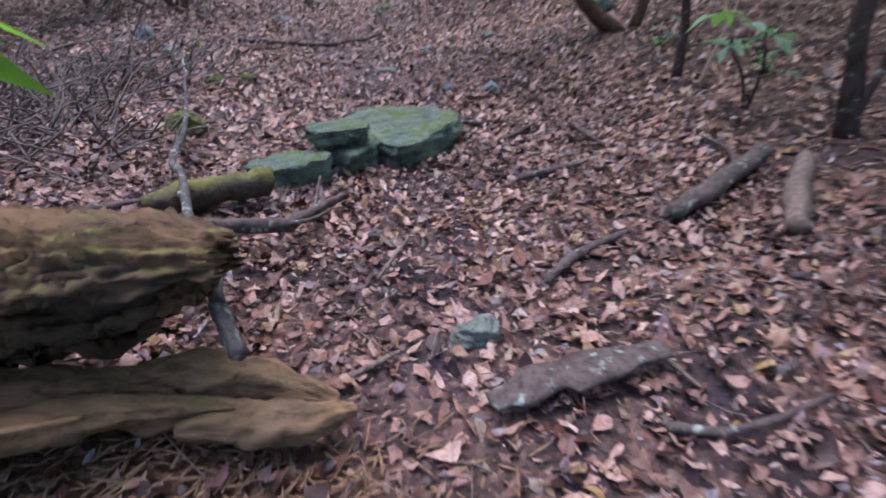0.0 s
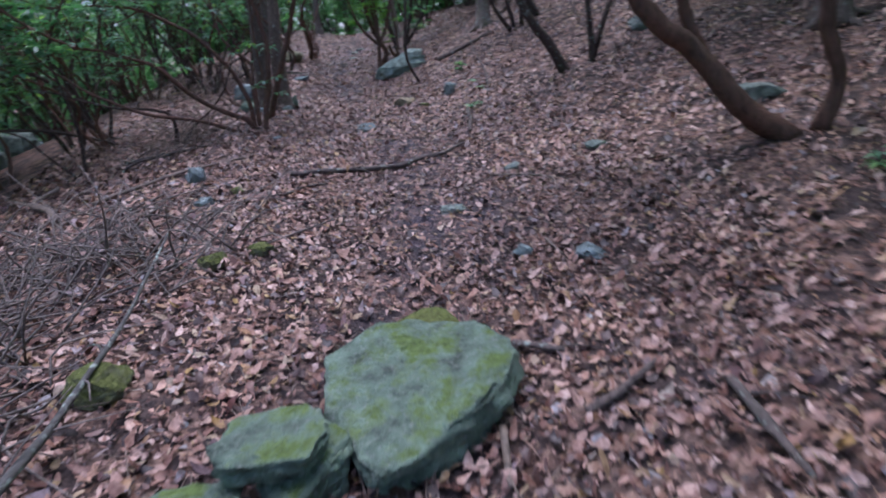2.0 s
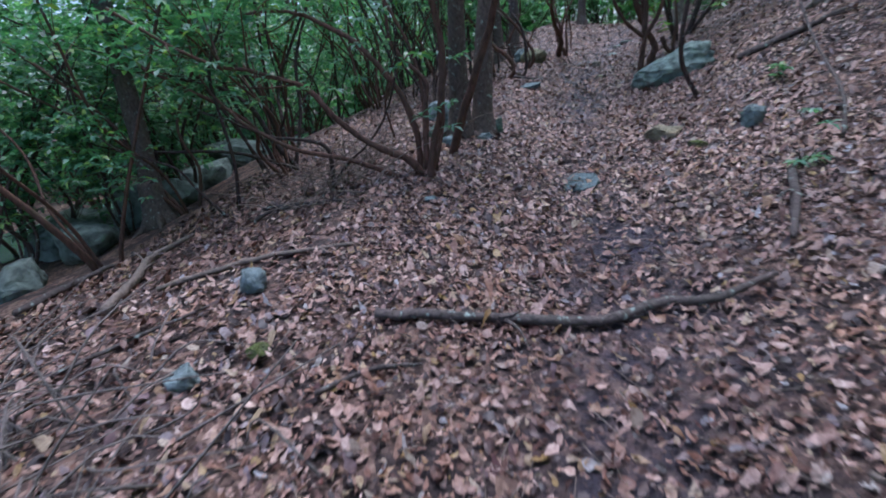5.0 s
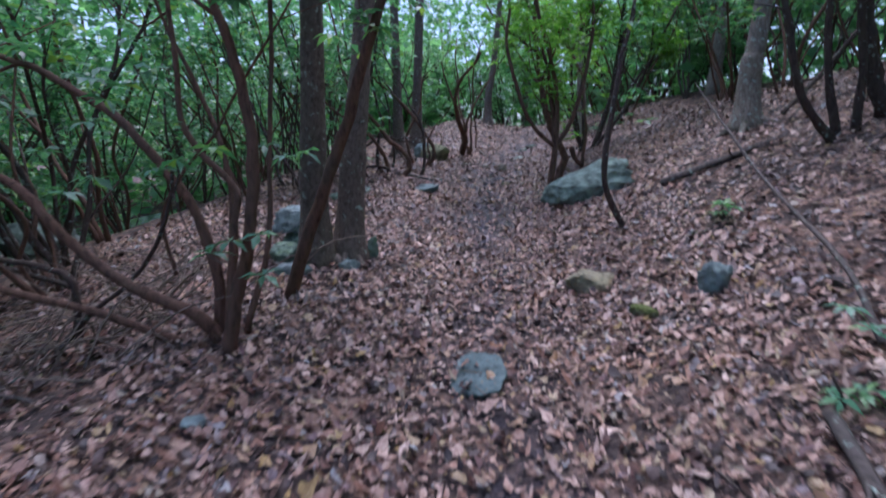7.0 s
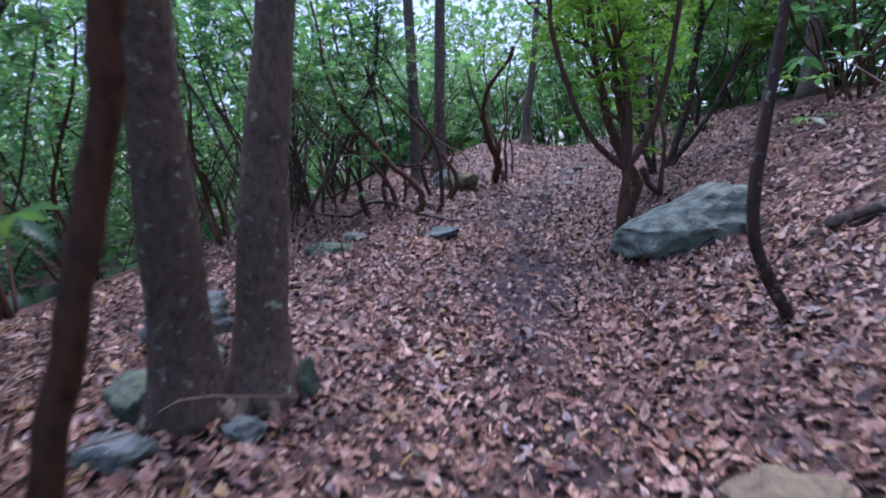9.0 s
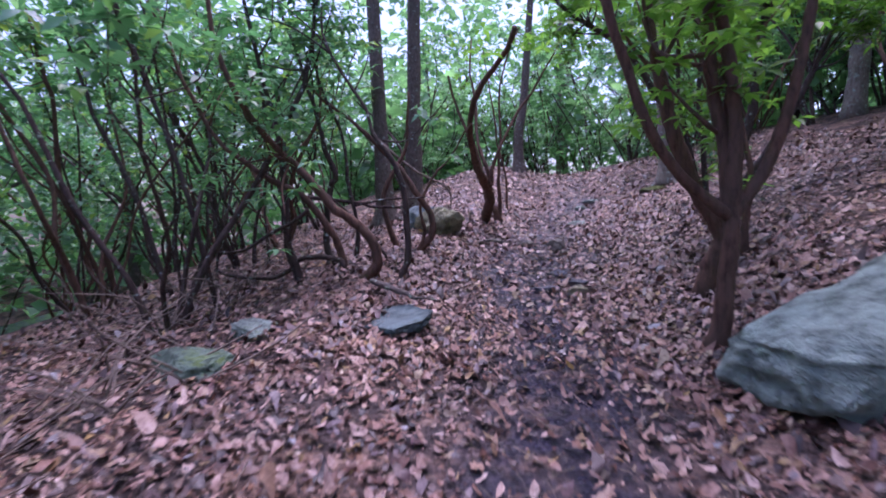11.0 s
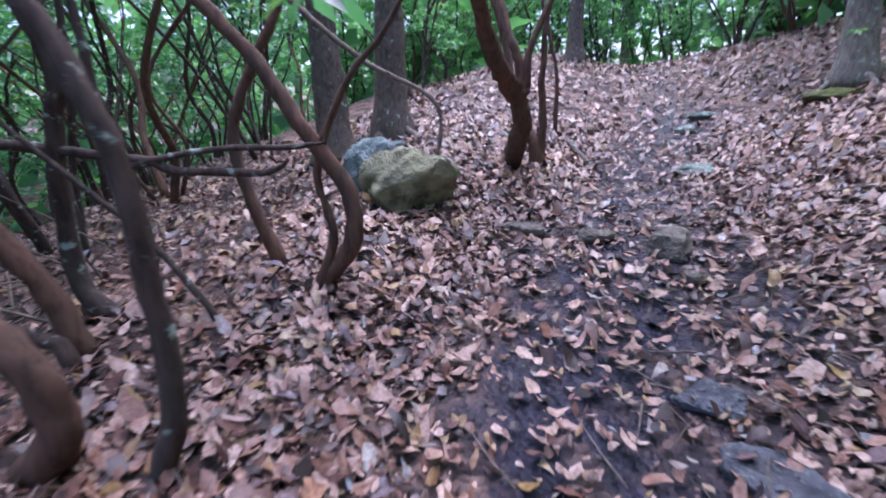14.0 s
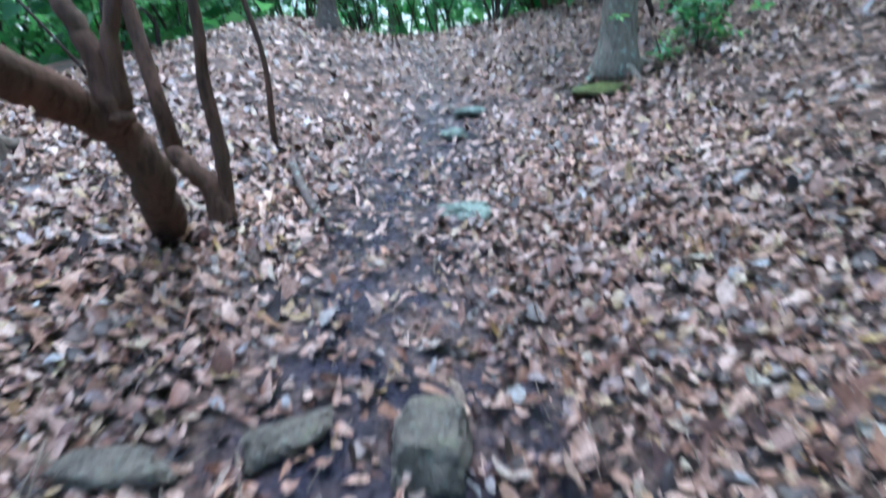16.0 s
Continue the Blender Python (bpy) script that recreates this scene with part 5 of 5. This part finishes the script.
def seedling(x, y, seed, label, size=0.5, count=10, leaf_size=0.15):
    """A low leafy plant: short shoots with rosettes."""
    r = np.random.default_rng(seed)
    z = ground_z(x, y)
    stems = []
    for k in range(3):
        a = 2.1 * k + r.uniform(-0.4, 0.4)
        stems.append((0.007, [(x, y, z), (x + math.cos(a) * size * 0.15, y + math.sin(a) * size * 0.15, z + size * 0.4), (x + math.cos(a) * size * 0.35, y + math.sin(a) * size * 0.35, z + size * 0.75)]))
    tips = [(x + r.normal(0, size * 0.3), y + r.normal(0, size * 0.3), z + size * r.uniform(0.25, 1.0)) for _ in range(count)]
    shrub(label, stems, None, 0.08, 0, 1, tips, "young_rhododendron", M_RHODO_NEAR, leaf_size, category="shrub")


seedling(-6.16, 25.01, 61, "small bright green leafy rhododendron near the crest", 0.5, 28)
seedling(-2.08, 14.45, 62, "low green plant growing through leaves on the slope", 0.22, 5, 0.12)
seedling(-1.28, 11.4, 63, "small green seedling beside the trail", 0.18, 4, 0.11)
seedling(3.3, 5.2, 64, "low green seedling on the slope", 0.2, 4, 0.12)
seedling(2.75, 6.6, 65, "low green seedling under a leaning stem", 0.2, 4, 0.12)
seedling(-6.54, 24.60, 66, "low green plant by a tree's foot", 0.3, 6, 0.12)


def brush(x, y, seed, label, count=60, size=0.9):
    """A tangle of thin bare grey twigs."""
    r = np.random.default_rng(seed)
    base = np.array([x, y, ground_z(x, y)])
    ob = thing("dead_brush", *base, label, "brush", "dead brush")
    for _ in range(count):
        px, py = r.normal(0, size * 0.45, 2)
        a = r.uniform(0, 2 * np.pi)
        d = np.array([math.cos(a), math.sin(a), r.uniform(0.1, 1.1)])
        d = d / np.linalg.norm(d) * r.uniform(0.35, 1.3) * size
        p = np.array([px, py, ground_z(x + px, y + py) - base[2]])
        v, f = tube(spline([p, p + d * 0.5 + r.normal(0, 0.06, 3), p + d + r.normal(0, 0.2, 3) - (0, 0, 0.15)], 3), [0.009, 0.007, 0.003], 4)
        part("twig", mesh_from("twig", v, f, M_TWIG if seed < 11 else M_STICK_PALE), ob)


for bx, by, bs in ((-3.3, 4.6, 1), (-3.0, 5.6, 2), (-3.9, 5.5, 3), (-3.6, 3.9, 5), (-4.9, 5.0, 6), (-2.7, 3.4, 7), (-4.2, 4.4, 9)):
    brush(bx, by, bs, "tangle of thin bare grey twigs on the bank")
for bx, by, bs in ((-6.2, 9.2, 11), (-7.2, 10.2, 12), (-6.6, 11.0, 13), (-7.0, 12.6, 14), (-5.9, 9.5, 18), (-6.6, 9.9, 19), (-8.2, 14.2, 15), (-9.6, 15.4, 16), (-10.2, 16.8, 17)):
    brush(bx, by, bs, "tangle of bare twigs beneath the shrubs", 30)


def far_woods():
    """The leaves of the woods far off, beyond the last single trees."""
    r = np.random.default_rng(3)
    n = 8800
    a, dist = r.uniform(0, 2 * np.pi, n), r.uniform(17, 40, n)
    x, y = -5.5 + np.cos(a) * dist, 14 + np.sin(a) * dist
    keep = ~((np.abs(off_trail(x, y) + 0.4) < 4) & (trail_coords(x, y)[0] < 38)) & ~((off_trail(x, y) > -11) & (off_trail(x, y) < 9) & (trail_coords(x, y)[0] < 30))
    glade = (trail_coords(x, y)[0] > 28) & (off_trail(x, y) > -9) & (off_trail(x, y) < 6)
    x, y, glade = x[keep], y[keep], glade[keep]
    z = height(x, y) + r.uniform(0.0, 1.0, len(x)) ** 1.25 * np.where(glade & (np.hypot(x + 5.5, y - 14) < 25), 4.5, 14)
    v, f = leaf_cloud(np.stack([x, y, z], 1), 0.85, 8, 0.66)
    tagged(new("far_woods", mesh_from("far_woods", v, f, M_FAR_HAZED)), "distant blue-green woodland foliage with haze in its colour", "foliage", kind="stuff")


far_woods()


def large_leaves():
    """Single large fallen leaves lying on top of the litter near the trail."""
    meshes = []
    for v, f in LARGE_SHAPES:
        v = v.copy()
        v[:, 2] -= v[:, 2].min()
        meshes.append(mesh_from("fallen_leaf", v, f, M_LARGE_LEAF))
    r = np.random.default_rng(9)
    for k in range(280):
        u, e = r.uniform(1.5, 23), r.normal(0, 1.2)
        d = e + float(np.interp(u, UC, DC))
        x, y = -0.356 * u + 0.934 * d, 0.934 * u + 0.356 * d
        ob = new("fallen_leaf", meshes[k % len(meshes)])
        s = r.uniform(0.075, 0.115)
        ob.parent = ground
        ob.matrix_basis = pose(x, y, ground_z(x, y) + 0.015, r.normal(0, 12), r.normal(0, 12), r.uniform(0, 360)) @ Matrix.Diagonal((s, s, s, 1))


large_leaves()


def stream():
    """The brook at the foot of the bank, with dark boulders along it."""
    u = np.linspace(-6, 26, 60)
    e = -12.5 + 0.5 * np.sin(u * 0.5)
    rows = []
    for off in (-1.6, -0.8, 0.0, 0.8, 1.6):
        d = e + off + np.interp(u, UC, DC)
        rows.append(np.stack([-0.356 * u + 0.934 * d, 0.934 * u + 0.356 * d], 1))
    xy = np.stack(rows, 1)
    z = height(xy[:, 2, 0], xy[:, 2, 1]) + 0.06
    v = np.concatenate([xy, np.broadcast_to(z[:, None, None], (60, 5, 1))], 2).reshape(-1, 3)
    i = (np.arange(59)[:, None] * 5 + np.arange(4)[None]).ravel()
    m, nt, b = mat("stream_water", 0.08, 0.5)
    nt.links.new(ramp(nt, noise_fac(nt, 1.5, 4), [(0.3, (0.01, 0.014, 0.016)), (0.7, (0.04, 0.05, 0.05))]), b.inputs["Base Color"])
    bump(nt, b, noise_fac(nt, 5, 4), 0.4, 0.05)
    tagged(new("stream", mesh_from("stream", v, np.stack([i, i + 5, i + 6, i + 1], 1), m)), "dark shallow woodland stream", "stream", kind="structure")


stream()
for k, (x, y, w, t) in enumerate(((-10.6, 7.4, 1.3, 0.8), (-11.4, 8.9, 1.6, 1.0), (-12.2, 10.2, 1.2, 0.8), (-12.6, 7.6, 1.8, 1.0), (-9.6, 6.3, 0.9, 0.6), (-13.4, 11.6, 1.6, 1.0))):
    rock(x, y, w, w * 0.7, t, M_ROCK, "dark wet boulder beside the stream", 40 * k, 0.3, 70 + k, 0.6, name="boulder")


def litter_twigs():
    """Straws and bits of twig mixed with the fallen leaves."""
    r = np.random.default_rng(12)
    bits = []
    for _ in range(1700):
        u, e = r.uniform(0.5, 24), r.normal(0, 1.5)
        d = e + float(np.interp(u, UC, DC))
        x, y = -0.356 * u + 0.934 * d, 0.934 * u + 0.356 * d
        a, ln = r.uniform(0, 2 * np.pi), r.uniform(0.06, 0.3)
        x2, y2 = x + math.cos(a) * ln, y + math.sin(a) * ln
        p, q = np.array([x, y, ground_z(x, y) + 0.03]), np.array([x2, y2, ground_z(x2, y2) + r.uniform(0.02, 0.06)])
        bits.append(tube([p, (p + q) / 2 + r.normal(0, 0.008, 3), q], [r.uniform(0.002, 0.006), 0.002], 4))
    v, f = joined(bits)
    tagged(new("twig_litter", mesh_from("twig_litter", v, f, M_STICK_PALE)), "pale straws and twig bits among fallen leaves", "twigs", kind="stuff")


litter_twigs()

shrub("thin grey dead bough slanting behind a mossy boulder", [(0.022, [(-10.3, 19.0, 3.9), (-10.05, 19.19, 3.6), (-9.78, 19.44, 3.3), (-9.4, 19.78, 2.98), (-9.44, 19.75, 2.4)])], M_STICK_PALE, reach=0.1, sprays=0, per=0, name="dead_bough")
stick(0.035, [(-1.6, 18.2, 0.1), (-1.2, 18.9, 0.35), (-0.7, 19.8, 0.8), (-0.3, 20.4, 1.3)], "dark uprooted branch on the upper slope", M_BARK, "fallen_branch", twigs=3)
